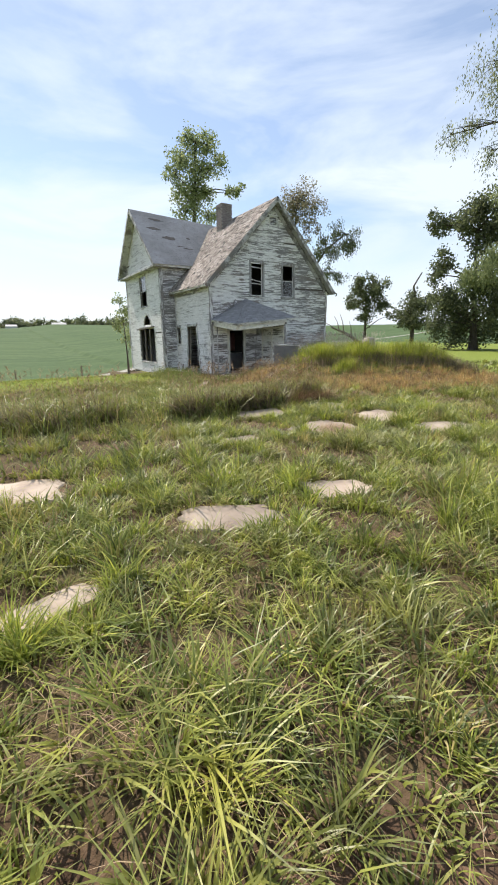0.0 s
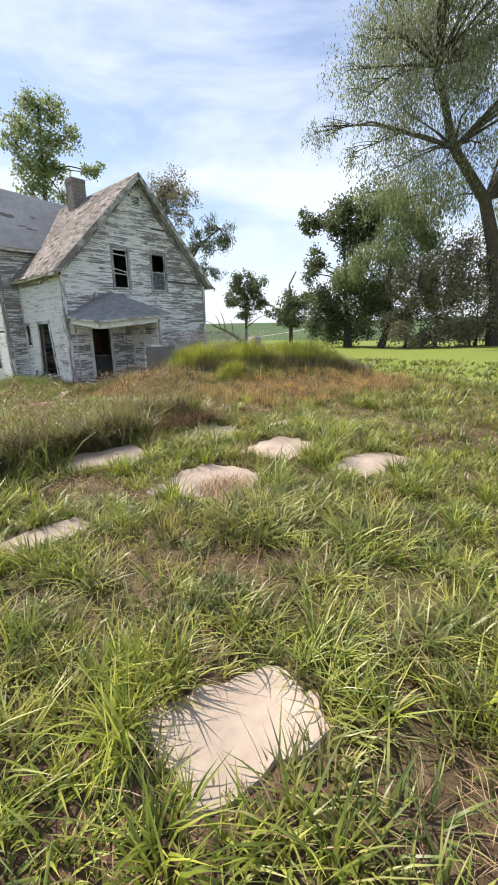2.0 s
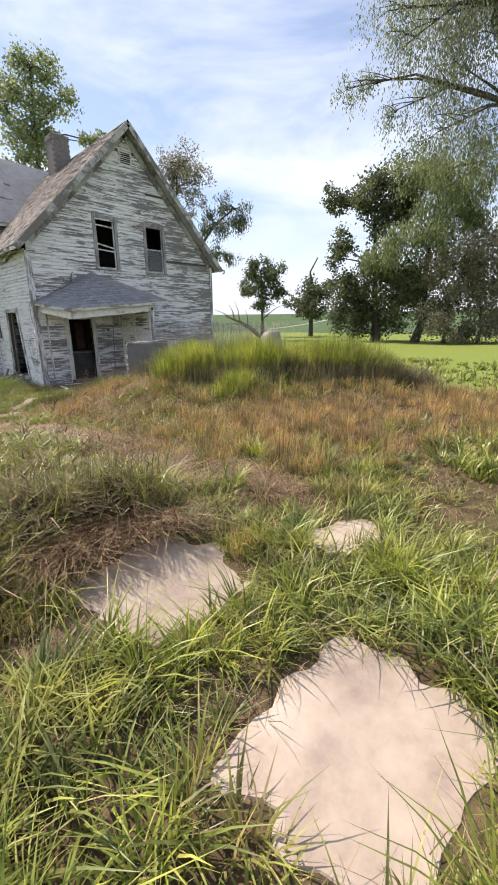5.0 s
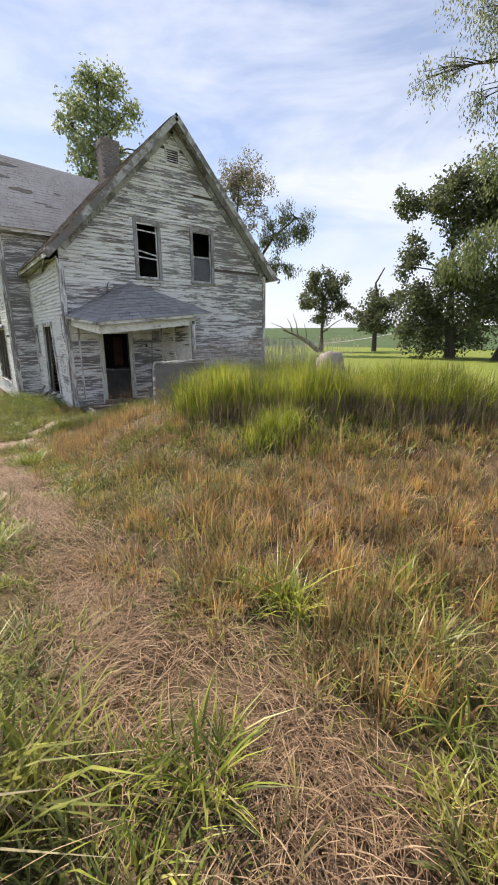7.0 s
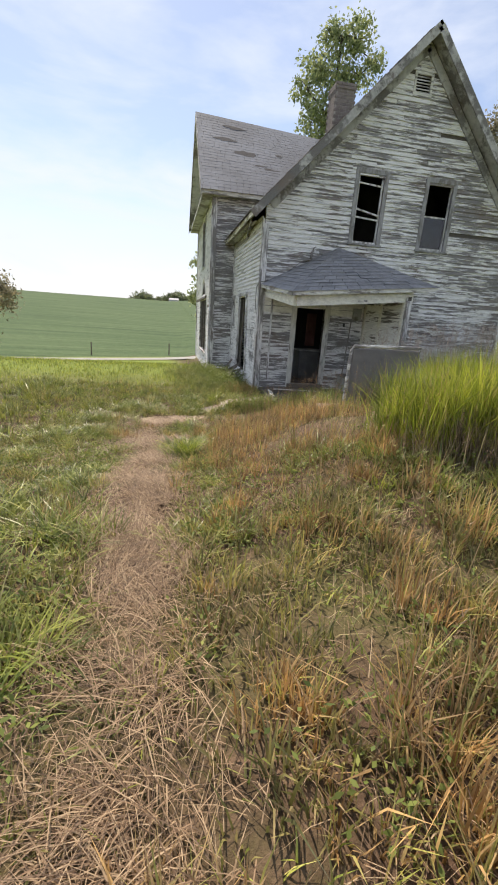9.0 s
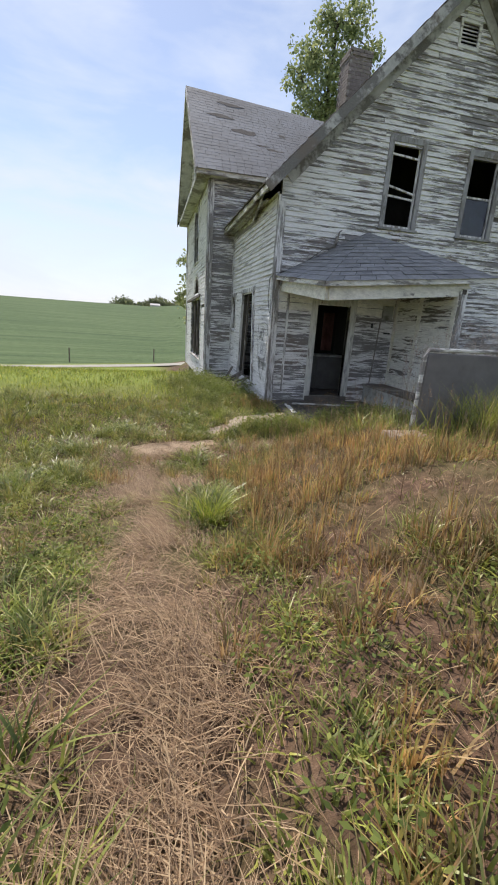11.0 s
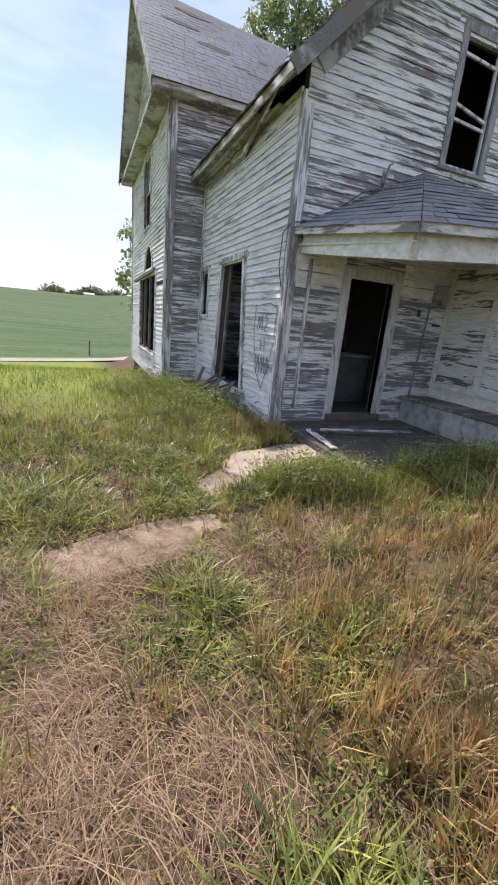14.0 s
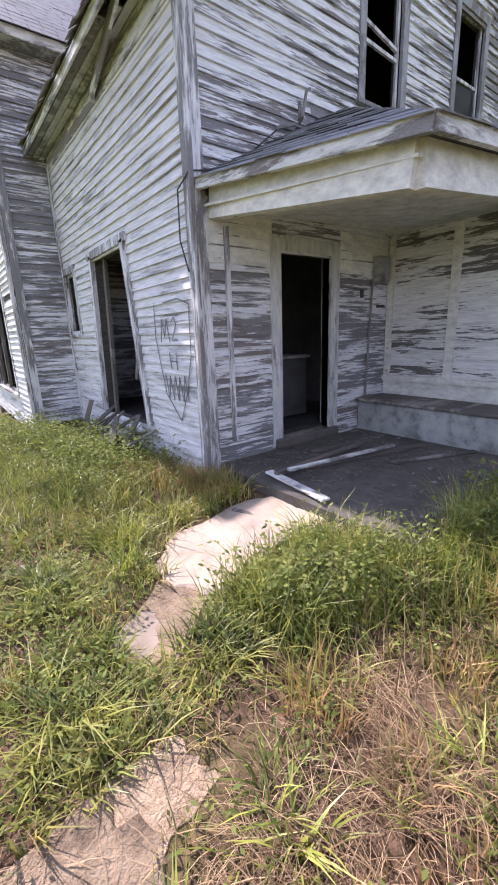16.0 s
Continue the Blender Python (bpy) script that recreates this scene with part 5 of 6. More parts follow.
mounds("mixed_grass", OLIVE, "thin olive grass mixed with dead stems", AREA, 0.26, 0.0, 5.5, olive_chance, (0.10, 0.24), (0.10, 0.30), 85, 8, (0.007, 0.014), 2, 112, 0.5)
mounds("dry_grass", STRAW, "dry reddish-brown standing grass in clumps", (5.0, 17.0, 4.0, 19.0), 0.24, 0.0, 9.0, dry_chance, (0.08, 0.20), (0.14, 0.36), 135, 9, (0.006, 0.013), 2, 116, 0.4)
# short undergrowth between the hummocks
x, y, r = scatter(175000, -6.5, 15.0, -1.5, 21.0, 120)
d = line_distance(x, y, TRAIL)
keep = (d < 6.5) & free(x, y) & (r.uniform(0, 1, len(x)) < (0.4 + 0.6 * wave(x, y, 2.6, 1.3)) * (1 - np.clip(straw_at(x, y), 0, 0.97)) * (1 - 0.5 * brownness(x, y)) * (1 - 0.9 * bare_at(x, y)))
x, y = x[keep], y[keep]
blades("undergrowth", x, y, r.uniform(0.03, 0.13, len(x)), r.uniform(0.006, 0.013, len(x)), GRASS, "short green undergrowth between the tufts", 0.8, 2, 121)
# ground litter of old straw everywhere near the walk
x, y, r = scatter(330000, -4.0, 12.5, -1.0, 20.0, 3)
keep = (line_distance(x, y, TRAIL) < 4.2) & ~in_pads(x, y, -0.10, False) & ~in_house(x, y) & (r.uniform(0, 1, len(x)) < 0.06 + 0.5 * straw_at(x, y) + 0.12 * brownness(x, y) + 0.2 * olive_at(x, y) + 0.6 * bare_at(x, y) + 0.25 * (wave(x, y, 2.6, 1.3) < 0.42))
x, y = x[keep], y[keep]
blades("straw_litter", x, y, r.uniform(0.06, 0.24, len(x)), r.uniform(0.0025, 0.005, len(x)), PALE, "flattened dead straw lying over the soil", 0.15, 2, 4, flop=0.86, base=0.035)
# thick matted straw along the track, combed in uneven swathes
x, y, r = scatter(260000, 5.8, 10.2, 6.2, 18.2, 90)
keep = (r.uniform(0, 1, len(x)) < straw_at(x, y) * (0.15 + 0.85 * smooth((wave(x, y, 4.1, 2.2) - 0.34) / 0.2))) & ~in_house(x, y) & ~in_pads(x, y, -0.05, False) & (~in_pads(x, y, -0.12) | (r.uniform(0, 1, len(x)) < 0.10))
x, y = x[keep], y[keep]
swathe = math.tau * wave(x, y, 1.5, 0.7) + r.normal(0, 1.1, len(x))
blades("matted_straw", x, y, r.uniform(0.07, 0.28, len(x)), r.uniform(0.003, 0.0065, len(x)), PALE, "matted pinkish straw trodden along the track", 0.2, 2, 91, flop=0.74, base=0.02, aim=swathe)
# wider meadow further off
mounds("far_meadow_grass", GRASS, "green meadow grass round the house in clumps", (-16.0, 34.0, -5.0, 34.0), 0.8, 6.5, 15.0, lambda x, y: green_chance(x, y) * (road_side(x, y) < -1.5) * ~((x < 9.2) & (y > 20.5)), (0.35, 0.9), (0.14, 0.32), 7, 7, (0.026, 0.05), 2, 124, 0.6)
# lawn beside the house, towards the road
x, y, r = scatter(52000, -6.0, 9.2, 17.5, 37.0, 80)
keep = free(x, y) & (road_side(x, y) < -1) & (line_distance(x, y, TRAIL) > 2.2) & (r.uniform(0, 1, len(x)) < 0.35 + wave(x, y, 1.6, 0.3))
x, y = x[keep], y[keep]
blades("lawn_grass", x, y, r.uniform(0.05, 0.20, len(x)) * (0.5 + wave(x, y, 2.1, 1.1)), r.uniform(0.010, 0.020, len(x)), LUSH, "short bright lawn beside the house", 0.6, 2, 81)
# reed bank with a steep front
r = np.random.RandomState(9)
x, y = along(REED_FRONT, 27000, 0.0, r)
dep = np.abs(r.uniform(-0.06, 1.5, len(x)))
x, y = x + dep * BACK[0] + r.normal(0, 0.09, len(x)), y + dep * BACK[1] + r.normal(0, 0.09, len(x))
ok = (np.hypot(x - 12.0, y - 11.1) > 0.3) & ~((np.abs(y - 15.5) < 0.15) & (x > 10.6)) & (r.uniform(0, 1, len(x)) < 0.35 + 0.9 * wave(x, y, 3.1, 0.2))
x, y, dep = x[ok], y[ok], dep[ok]
ends = np.clip(np.minimum(line_distance(x, y, [REED_FRONT[-1], (14.8, 9.0)]), 9) / 1.2, 0.35, 1)
blades("reed_grass", x, y, r.uniform(0.42, 0.92, len(x)) * ends * (0.68 + 0.55 * wave(x, y, 2.9, 1.0)), r.uniform(0.007, 0.015, len(x)), REED, "bright yellow-green bank of tall reed grass", 0.35, 4, 10)
x, y = along(REED_FRONT[1:], 9000, 0.14, r)
blades("reed_stalks", x, y, r.uniform(0.15, 0.55, len(x)), r.uniform(0.005, 0.009, len(x)), DEADWEED, "brown dead stalks under the reed bank", 0.3, 3, 11)
# small bright tuft before the reeds
x, y = r.normal(10.1, 0.2, 900), r.normal(10.3, 0.14, 900)
blades("reed_tuft", x, y, r.uniform(0.25, 0.55, 900), r.uniform(0.007, 0.014, 900), REED, "small bright reed tuft before the bank", 0.5, 4, 29)
# rank grass before the sheet panel
x, y = along([(11.1, 14.95), (12.3, 14.5)], 1700, 0.22, r)
ok = y < 15.4
x, y = x[ok], y[ok]
blades("panel_grass", x, y, r.uniform(0.35, 0.95, len(x)), r.uniform(0.007, 0.013, len(x)), GRASS, "rank arching grass before the sheet panel", 0.6, 4, 30)
# tall feathery grass against the house front
r = np.random.RandomState(12)
x, y = r.uniform(12.3, 18.6, 6000), r.normal(17.2, 1.0, 6000)
ok = (y < 19.9) & ~in_house(x, y) & (y > 14.0)
x, y = x[ok], y[ok]
blades("tall_grass", x, y, r.uniform(0.7, 1.25, len(x)), r.uniform(0.006, 0.011, len(x)), GRASS, "tall rank grass in front of the house", 0.25, 4, 13)
x, y = r.uniform(11.8, 18.6, 1500), r.normal(17.4, 0.9, 1500)
ok = (y < 19.9) & ~in_house(x, y) & (y > 14.5)
x, y = x[ok], y[ok]


def plumes(name, x, y, h, mat, label, seed, length=0.22, hairs=9, hair=1.0):
    """Feathery seed heads on thin stalks."""
    r = np.random.RandomState(seed)
    k = len(x)
    z0 = land(x, y)
    ax, ay = r.normal(0, 0.10, k) * h, r.normal(0, 0.10, k) * h
    vs, fs = [], []
    for i in range(k):
        b = len(vs)
        p0 = Vector((x[i], y[i], z0[i] + 0.02))
        p1 = Vector((x[i] + ax[i], y[i] + ay[i], z0[i] + h[i]))
        side = Vector((r.normal(), r.normal(), 0)).normalized() * 0.0035
        vs += [p0 - side, p0 + side, p1]
        fs.append((b, b + 1, b + 2))
        for j in range(hairs):
            t = j / hairs
            c = p1 - (p1 - p0).normalized() * length * t + Vector((0, 0, 0.03))
            d = Vector((r.normal(), r.normal(), 0.9)).normalized() * (0.03 + 0.06 * math.sin(math.pi * min(1, t + 0.15))) * hair
            s = Vector((r.normal(), r.normal(), r.normal())).normalized() * 0.007 * hair
            b = len(vs)
            vs += [c - s, c + s, c + d]
            fs.append((b, b + 1, b + 2))
    ob = mesh_from(name, [tuple(v) for v in vs], fs, mat)
    return tagged(ob, label, "grass", kind="stuff")


plumes("feather_grass", x, y, r.uniform(0.95, 1.75, len(x)), PLUME, "pinkish feathery seed heads of tall grass", 14)
# seed heads by the porch and in the dry stretch
x, y, r = scatter(900, 8.2, 12.5, 9.0, 18.0, 15)
ok = free(x, y) & (line_distance(x, y, TRAIL) > 0.7)
plumes("seed_grass", x[ok], y[ok], r.uniform(0.35, 0.7, ok.sum()), PALE, "thin pale grass seed heads", 16, 0.14, 10, 0.38)
# bleached sheaf fallen over the edge of a pad, and a straw heap on another
r = np.random.RandomState(95)
x, y = along([(5.45, 7.2), (6.0, 7.3), (6.5, 7.15)], 1500, 0.10, r)
blades("fallen_sheaf", x, y, r.uniform(0.3, 0.66, len(x)), r.uniform(0.004, 0.008, len(x)), PALE, "bleached grass sheaf fallen over a pad", 0.5, 3, 96, flop=0.5, base=0.03, aim=r.normal(-2.0, 0.6, len(x)))
x, y = r.normal(4.32, 0.14, 420), r.normal(4.56, 0.10, 420)
blades("straw_heap", x, y, r.uniform(0.14, 0.34, 420), r.uniform(0.004, 0.007, 420), PALE, "small heap of dead straw on a concrete pad", 0.2, 3, 97, flop=0.86, base=0.045, aim=r.normal(0.9, 0.5, 420))
# collapsed weeds beside the pads, swept over one way
r = np.random.RandomState(17)
BLOBS = ((-1.2, 8.4, 0.5), (-0.3, 7.9, 0.42), (0.6, 7.5, 0.36), (1.4, 7.8, 0.3), (3.1, 7.05, 0.26), (3.7, 7.25, 0.28), (4.3, 7.1, 0.26), (4.9, 7.3, 0.22), (5.7, 7.75, 0.22), (6.25, 7.65, 0.2))


def blob_points(k, grow, r):
    """Places in the separate weed clumps."""
    b = np.array(BLOBS)[r.randint(len(BLOBS), size=k)]
    x, y = b[:, 0] + r.normal(0, 1, k) * b[:, 2] * grow, b[:, 1] + r.normal(0, 0.8, k) * b[:, 2] * grow
    ok = free(x, y)
    return x[ok], y[ok]


x, y = blob_points(9000, 0.8, r)
ok = (x > 2) | (r.uniform(0, 1, len(x)) < 0.45)
x, y = x[ok], y[ok]
blades("dead_weed_clump", x, y, r.uniform(0.25, 0.85, len(x)) * np.where(x < 2, 0.8, 0.75), r.uniform(0.008, 0.018, len(x)), DEADWEED, "dead grey-brown weeds collapsed in dark clumps", 0.9, 3, 18, aim=r.normal(-2.6, 0.7, len(x)))
x, y = blob_points(6500, 1.1, r)
blades("weed_clump", x, y, r.uniform(0.2, 0.62, len(x)), r.uniform(0.010, 0.022, len(x)), GRASS, "dark green weeds among dead stalks", 0.7, 3, 19)
plumes("dead_stalks", x[:700], y[:700], r.uniform(0.5, 0.98, len(x[:700])), PALE, "tall dead weed stalks", 20, 0.15, 6)


def weeds(name, x, y, h, size, label, seed, mat=WEED, leaves=16):
    """Bushy broad-leaved weeds: stems with pointed leaves."""
    r = np.random.RandomState(seed)
    vs, fs = [], []
    for i in range(len(x)):
        z0 = float(land(x[i], y[i]))
        for j in range(leaves):
            t = r.uniform(0.15, 1.0)
            a = r.uniform(0, math.tau)
            rad = r.uniform(0.0, 0.16) * (1.1 - 0.4 * t)
            c = Vector((x[i] + rad * math.cos(a), y[i] + rad * math.sin(a), z0 + h[i] * t))
            d = Vector((math.cos(a), math.sin(a), r.uniform(-0.5, 0.7))).normalized() * size * r.uniform(0.6, 1.3)
            s = d.cross(Vector((r.normal(), r.normal(), 1))).normalized() * size * 0.22
            b = len(vs)
            vs += [c, c + d * 0.45 + s, c + d, c + d * 0.45 - s]
            fs.append((b, b + 1, b + 2, b + 3))
    ob = mesh_from(name, [tuple(v) for v in vs], fs, mat)
    return tagged(ob, label, "weeds", kind="stuff")


r = np.random.RandomState(21)
x, y = along([(8.6, 25.0), (9.1, 22.8), (9.35, 21.0)], 560, 0.34, r)
ok = free(x, y)
weeds("wall_weeds", x[ok], y[ok], r.uniform(0.15, 0.60, ok.sum()), 0.05, "leafy green weeds along the side wall", 22, leaves=34)
q = along([(8.2, 25.0), (8.8, 22.6), (8.9, 20.6)], 7500, 0.45, r)
ok = free(*q)
blades("wall_grass", q[0][ok], q[1][ok], r.uniform(0.12, 0.46, ok.sum()) * (0.5 + wave(q[0][ok], q[1][ok], 3.2, 0.4)), r.uniform(0.006, 0.011, ok.sum()), GRASS, "rank grass along the side wall", 0.7, 3, 27)
q = along([(9.2, 21.6), (9.75, 20.6), (9.9, 20.1), (9.9, 19.8)], 2600, 0.14, r)
ok = ~in_house(*q)
blades("corner_grass", q[0][ok], q[1][ok], r.uniform(0.12, 0.36, ok.sum()), r.uniform(0.004, 0.008, ok.sum()), STRAW, "dry brown grass at the house corner", 0.5, 3, 28)
q = along([(7.7, 17.1), (8.0, 18.2), (8.1, 19.2), (8.5, 20.2)], 60, 0.26, r)
ok = free(*q, 0.03) & (straw_at(*q) < 0.4)
weeds("path_weeds", q[0][ok], q[1][ok], r.uniform(0.12, 0.34, ok.sum()), 0.045, "bushy green weeds beside the sandy path", 34, leaves=24)
x, y = along([(9.15, 18.35), (9.6, 18.1), (10.3, 17.6), (11.8, 17.2)], 260, 0.2, r)
ok = free(x, y)
weeds("porch_weeds", x[ok], y[ok], r.uniform(0.14, 0.48, ok.sum()), 0.05, "bushy green weeds before the porch", 23, leaves=36)
q = along([(9.15, 18.35), (9.6, 18.1), (10.4, 17.5), (11.8, 17.1)], 9000, 0.2, r)
ok = free(*q, -0.06)
blades("porch_grass", q[0][ok], q[1][ok], r.uniform(0.18, 0.50, ok.sum()) * (0.6 + 0.7 * wave(q[0][ok], q[1][ok], 4.0, 1.0)), r.uniform(0.006, 0.011, ok.sum()), GRASS, "tall grass tuft before the porch", 0.6, 3, 24)
x, y, r = scatter(2400, 5.0, 10.5, 9.0, 20.5, 25)
ok = free(x, y) & (brownness(x, y) < 0.45) & (straw_at(x, y) < 0.3) & (r.uniform(0, 1, len(x)) < wave(x, y, 1.8, 3.3) * 1.5)
weeds("meadow_weeds", x[ok], y[ok], r.uniform(0.06, 0.22, ok.sum()), 0.04, "low leafy weeds in the meadow", 26, leaves=15)


# ---- trees ----
def tree(name, label, at, trunk, clumps, leaf_mat, leaf=0.22, per=260, droop=0.0, trunk_r=0.25, seed=0, sticks=0, category="tree", drop_z=0.0, limb=0.34):
    """A tapered trunk, a limb to each clump of leaves, and many small leaves with gaps.
    trunk: points from the foot; clumps: (x, y, z, radius) from the foot."""
    r = random.Random(seed)
    q = np.random.RandomState(seed)
    z0 = float(land(at[0], at[1])) - 0.1 + drop_z
    root = empty(name, (at[0], at[1], z0), label, category)
    bm = bmesh.new()
    pts = [Vector(p) for p in trunk]
    rad = [trunk_r * (1 - 0.72 * i / (len(pts) - 1)) for i in range(len(pts))]
    rad[0] *= 1.35
    tube(bm, pts, rad, 8)
    for cx, cy, cz, cr in clumps:
        c = Vector((cx, cy, cz))
        src = min(pts[1:], key=lambda p: (p - c).length + 0.6 * max(0, p.z - c.z + 0.5))
        mid = src.lerp(c, 0.5) + Vector((r.uniform(-1, 1), r.uniform(-1, 1), r.uniform(0.0, 1.2))) * 0.12 * (c - src).length
        k = trunk_r * limb
        tube(bm, [src, src.lerp(mid, 0.6) + Vector((0, 0, 0.05)), mid, c], [k, k * 0.75, k * 0.55, k * 0.2], 5)
        for _ in range(4 + sticks):
            d = Vector((r.gauss(0, 1), r.gauss(0, 1), r.gauss(0.1, 0.8))).normalized() * cr * r.uniform(0.6, 1.0)
            s = mid.lerp(c, r.uniform(0.4, 1.0))
            tube(bm, [s, s.lerp(c + d, 0.5) + Vector((0, 0, 0.1 * cr)), c + d], [k * 0.28, k * 0.18, 0.012], 4)
    part("trunk", bm, BARK, root)
    pos = []
    for cx, cy, cz, cr in clumps:
        count = int(per * cr ** 2)
        sub = q.normal(0, 0.54, (max(7, int(13 * cr)), 3)) * (cr, cr, cr * 0.8)
        pos.append(np.array((cx, cy, cz)) + sub[q.randint(len(sub), size=count)] + q.normal(0, 0.24, (count, 3)) * max(cr, 0.6))
    pos = np.concatenate(pos)
    k = len(pos)
    d = q.normal(0, 1, (k, 3))
    if droop:
        pos[:, 2] -= np.abs(q.normal(0, droop, k)) * 0.8
        d = d * 0.35 + np.array((0, 0, -1.0))
    pos[:, 2] = np.maximum(pos[:, 2], 0.15)
    d /= np.linalg.norm(d, axis=1)[:, None]
    sd = np.cross(d, q.normal(0, 1, (k, 3)))
    sd /= np.linalg.norm(sd, axis=1)[:, None] + 1e-6
    ll = (leaf * q.uniform(0.55, 1.35, k))[:, None]
    wd = ll * (0.17 if droop else 0.34)
    vs = np.stack([pos, pos + d * ll * 0.45 + sd * wd, pos + d * ll, pos + d * ll * 0.45 - sd * wd], 1).reshape(-1, 3)
    me = bpy.data.meshes.new("crown")
    me.vertices.add(4 * k)
    me.vertices.foreach_set("co", vs.reshape(-1))
    me.loops.add(4 * k)
    me.loops.foreach_set("vertex_index", np.arange(4 * k, dtype=np.int32))
    me.polygons.add(k)
    me.polygons.foreach_set("loop_start", np.arange(0, 4 * k, 4, dtype=np.int32))
    me.polygons.foreach_set("loop_total", np.full(k, 4, np.int32))
    me.update(calc_edges=True)
    me.materials.append(leaf_mat)
    crown = new("crown", me)
    crown.parent = root
    return root


def crown_of(seed, k, centre, size, rmin, rmax):
    """Clumps strewn through an uneven crown."""
    r = random.Random(seed)
    out = []
    for _ in range(k):
        while True:
            p = Vector((r.uniform(-1, 1), r.uniform(-1, 1), r.uniform(-1, 1)))
            if 0.35 < p.length < 1:
                break
        out.append((centre[0] + p.x * size[0], centre[1] + p.y * size[1], centre[2] + p.z * size[2], r.uniform(rmin, rmax)))
    return out


# tall tree behind the house
tree("cottonwood_tree", "tall light green tree rising behind the house roof", (17.9, 40.6), [(0, 0, 0), (0.1, 0, 4), (0.2, -0.3, 9), (0.5, -0.6, 14), (0.6, -0.8, 18.6)],
     [(0.8, -0.8, 18.2, 1.2), (-0.2, 0.8, 17.2, 1.1), (1.2, -2.2, 17.9, 1.0), (0.3, -1.0, 16.2, 1.5), (-1.3, 0.0, 15.9, 0.8), (1.7, -2.3, 16.3, 1.1), (-0.2, -1.1, 14.3, 1.3), (1.3, -1.2, 14.3, 1.1), (-0.7, 0.2, 14.1, 0.9), (2.7, -1.5, 17.3, 0.6), (3.5, -2.3, 14.3, 0.7), (4.4, -2.4, 14.5, 0.6), (-0.6, -0.5, 12.9, 1.1), (2.1, -0.3, 12.6, 0.9), (-0.2, -0.9, 18.5, 0.7), (0.6, -0.5, 11.0, 1.2)],
     LEAF_LIGHT, 0.22, 620, trunk_r=0.3, seed=2, drop_z=2.0)
# bush seen past the wing
tree("wing_bush", "light green bush growing behind the wing", (9.7, 36.4), [(0, 0, 0), (0, 0, 2), (-0.1, 0, 5)], [(0.2, -0.2, 5.6, 0.7), (-0.1, 0.3, 4.5, 0.8), (-0.4, -0.2, 6.4, 0.5), (0.5, 0.3, 3.4, 0.9)], LEAF_LIGHT, 0.2, 700, trunk_r=0.1, seed=3, category="bush")
# trees behind, to the east
tree("locust_tree", "tall thin-leaved tree behind the gable", (32.9, 45.1), [(0, 0, 0), (0.2, -0.4, 6), (0.4, -1.0, 11), (0.7, -1.3, 17.5)],
     [(0.3, -0.7, 17.7, 1.2), (2.0, -1.0, 18.1, 1.4), (1.5, -3.4, 16.4, 1.2), (1.0, -1.8, 15.6, 1.2), (0.1, -1.3, 15.2, 1.0), (1.4, -2.7, 14.3, 1.0), (-0.6, -0.7, 16.1, 1.2), (0.7, -1.2, 16.9, 1.0), (0.8, -2.2, 12.6, 0.9), (0.2, -0.8, 13.2, 0.9)],
     LEAF_BROWN, 0.2, 560, trunk_r=0.28, seed=4, sticks=4)
tree("leaning_locust_tree", "open leaning tree with drooping grey foliage behind the gable", (31.3, 41.2), [(0, 0, 0), (0.2, -0.2, 4), (1.0, -1.2, 8), (2.4, -2.8, 11), (4.2, -3.9, 12.6)],
     [(3.3, -3.5, 12.8, 1.0), (5.1, -4.2, 12.4, 1.0), (3.3, -4.7, 11.2, 0.9), (2.7, -3.3, 10.4, 1.0), (2.1, -3.1, 8.7, 0.9), (3.1, -4.1, 8.3, 0.8), (1.7, -2.4, 10.9, 0.8), (2.3, -2.6, 12.1, 0.8), (4.5, -4.5, 11.6, 0.7)],
     LEAF_DARK, 0.22, 900, droop=0.3, trunk_r=0.24, seed=5, sticks=3)
# tree by the road, past the lawn
tree("roadside_tree", "dark sparse roadside tree with low spreading crown", (-6.6, 36.6), [(0, 0, 0), (0.1, 0, 1.0), (0.5, 0, 2.6), (1.1, 0.2, 4.6)],
     crown_of(61, 24, (1.3, 0.2, 3.6), (3.5, 3.2, 2.2), 0.8, 1.3), LEAF_BROWN, 0.2, 420, trunk_r=0.26, seed=61, sticks=3)
# small trees by the field
tree("young_tree", "small dark green tree standing alone at the field edge", (43.2, 40.8), [(0, 0, 0), (0, 0, 2.2), (-0.1, 0, 4.5), (-0.2, 0, 7.4)],
     [(-0.4, -0.1, 7.8, 1.2), (-0.5, 1.4, 6.8, 1.2), (-0.1, -2.2, 7.2, 1.2), (-0.3, -0.7, 5.7, 1.4), (-1.9, 0.7, 5.5, 0.9), (0.7, -2.1, 5.1, 1.0), (-0.6, -0.6, 4.2, 1.0), (-0.9, 0.5, 8.3, 0.8), (2.1, -2.2, 4.0, 0.5)],
     LEAF_DARK, 0.25, 800, trunk_r=0.22, seed=7)
tree("topped_tree", "dark bushy tree with a broken bare top", (47.6, 36.6), [(0, 0, 0), (0, 0, 3), (0.1, 0, 6), (-0.2, 0.2, 7.6), (0.3, -0.5, 9.2)],
     [(-0.2, -0.3, 5.5, 1.4), (0.4, 0.7, 4.0, 1.4), (-0.4, -1.7, 5.0, 1.2), (-0.9, 0.2, 3.0, 1.1), (-0.2, -1.1, 2.9, 1.1), (0.6, -1.8, 6.0, 0.8)],
     LEAF_DARK, 0.25, 850, trunk_r=0.24, seed=9)
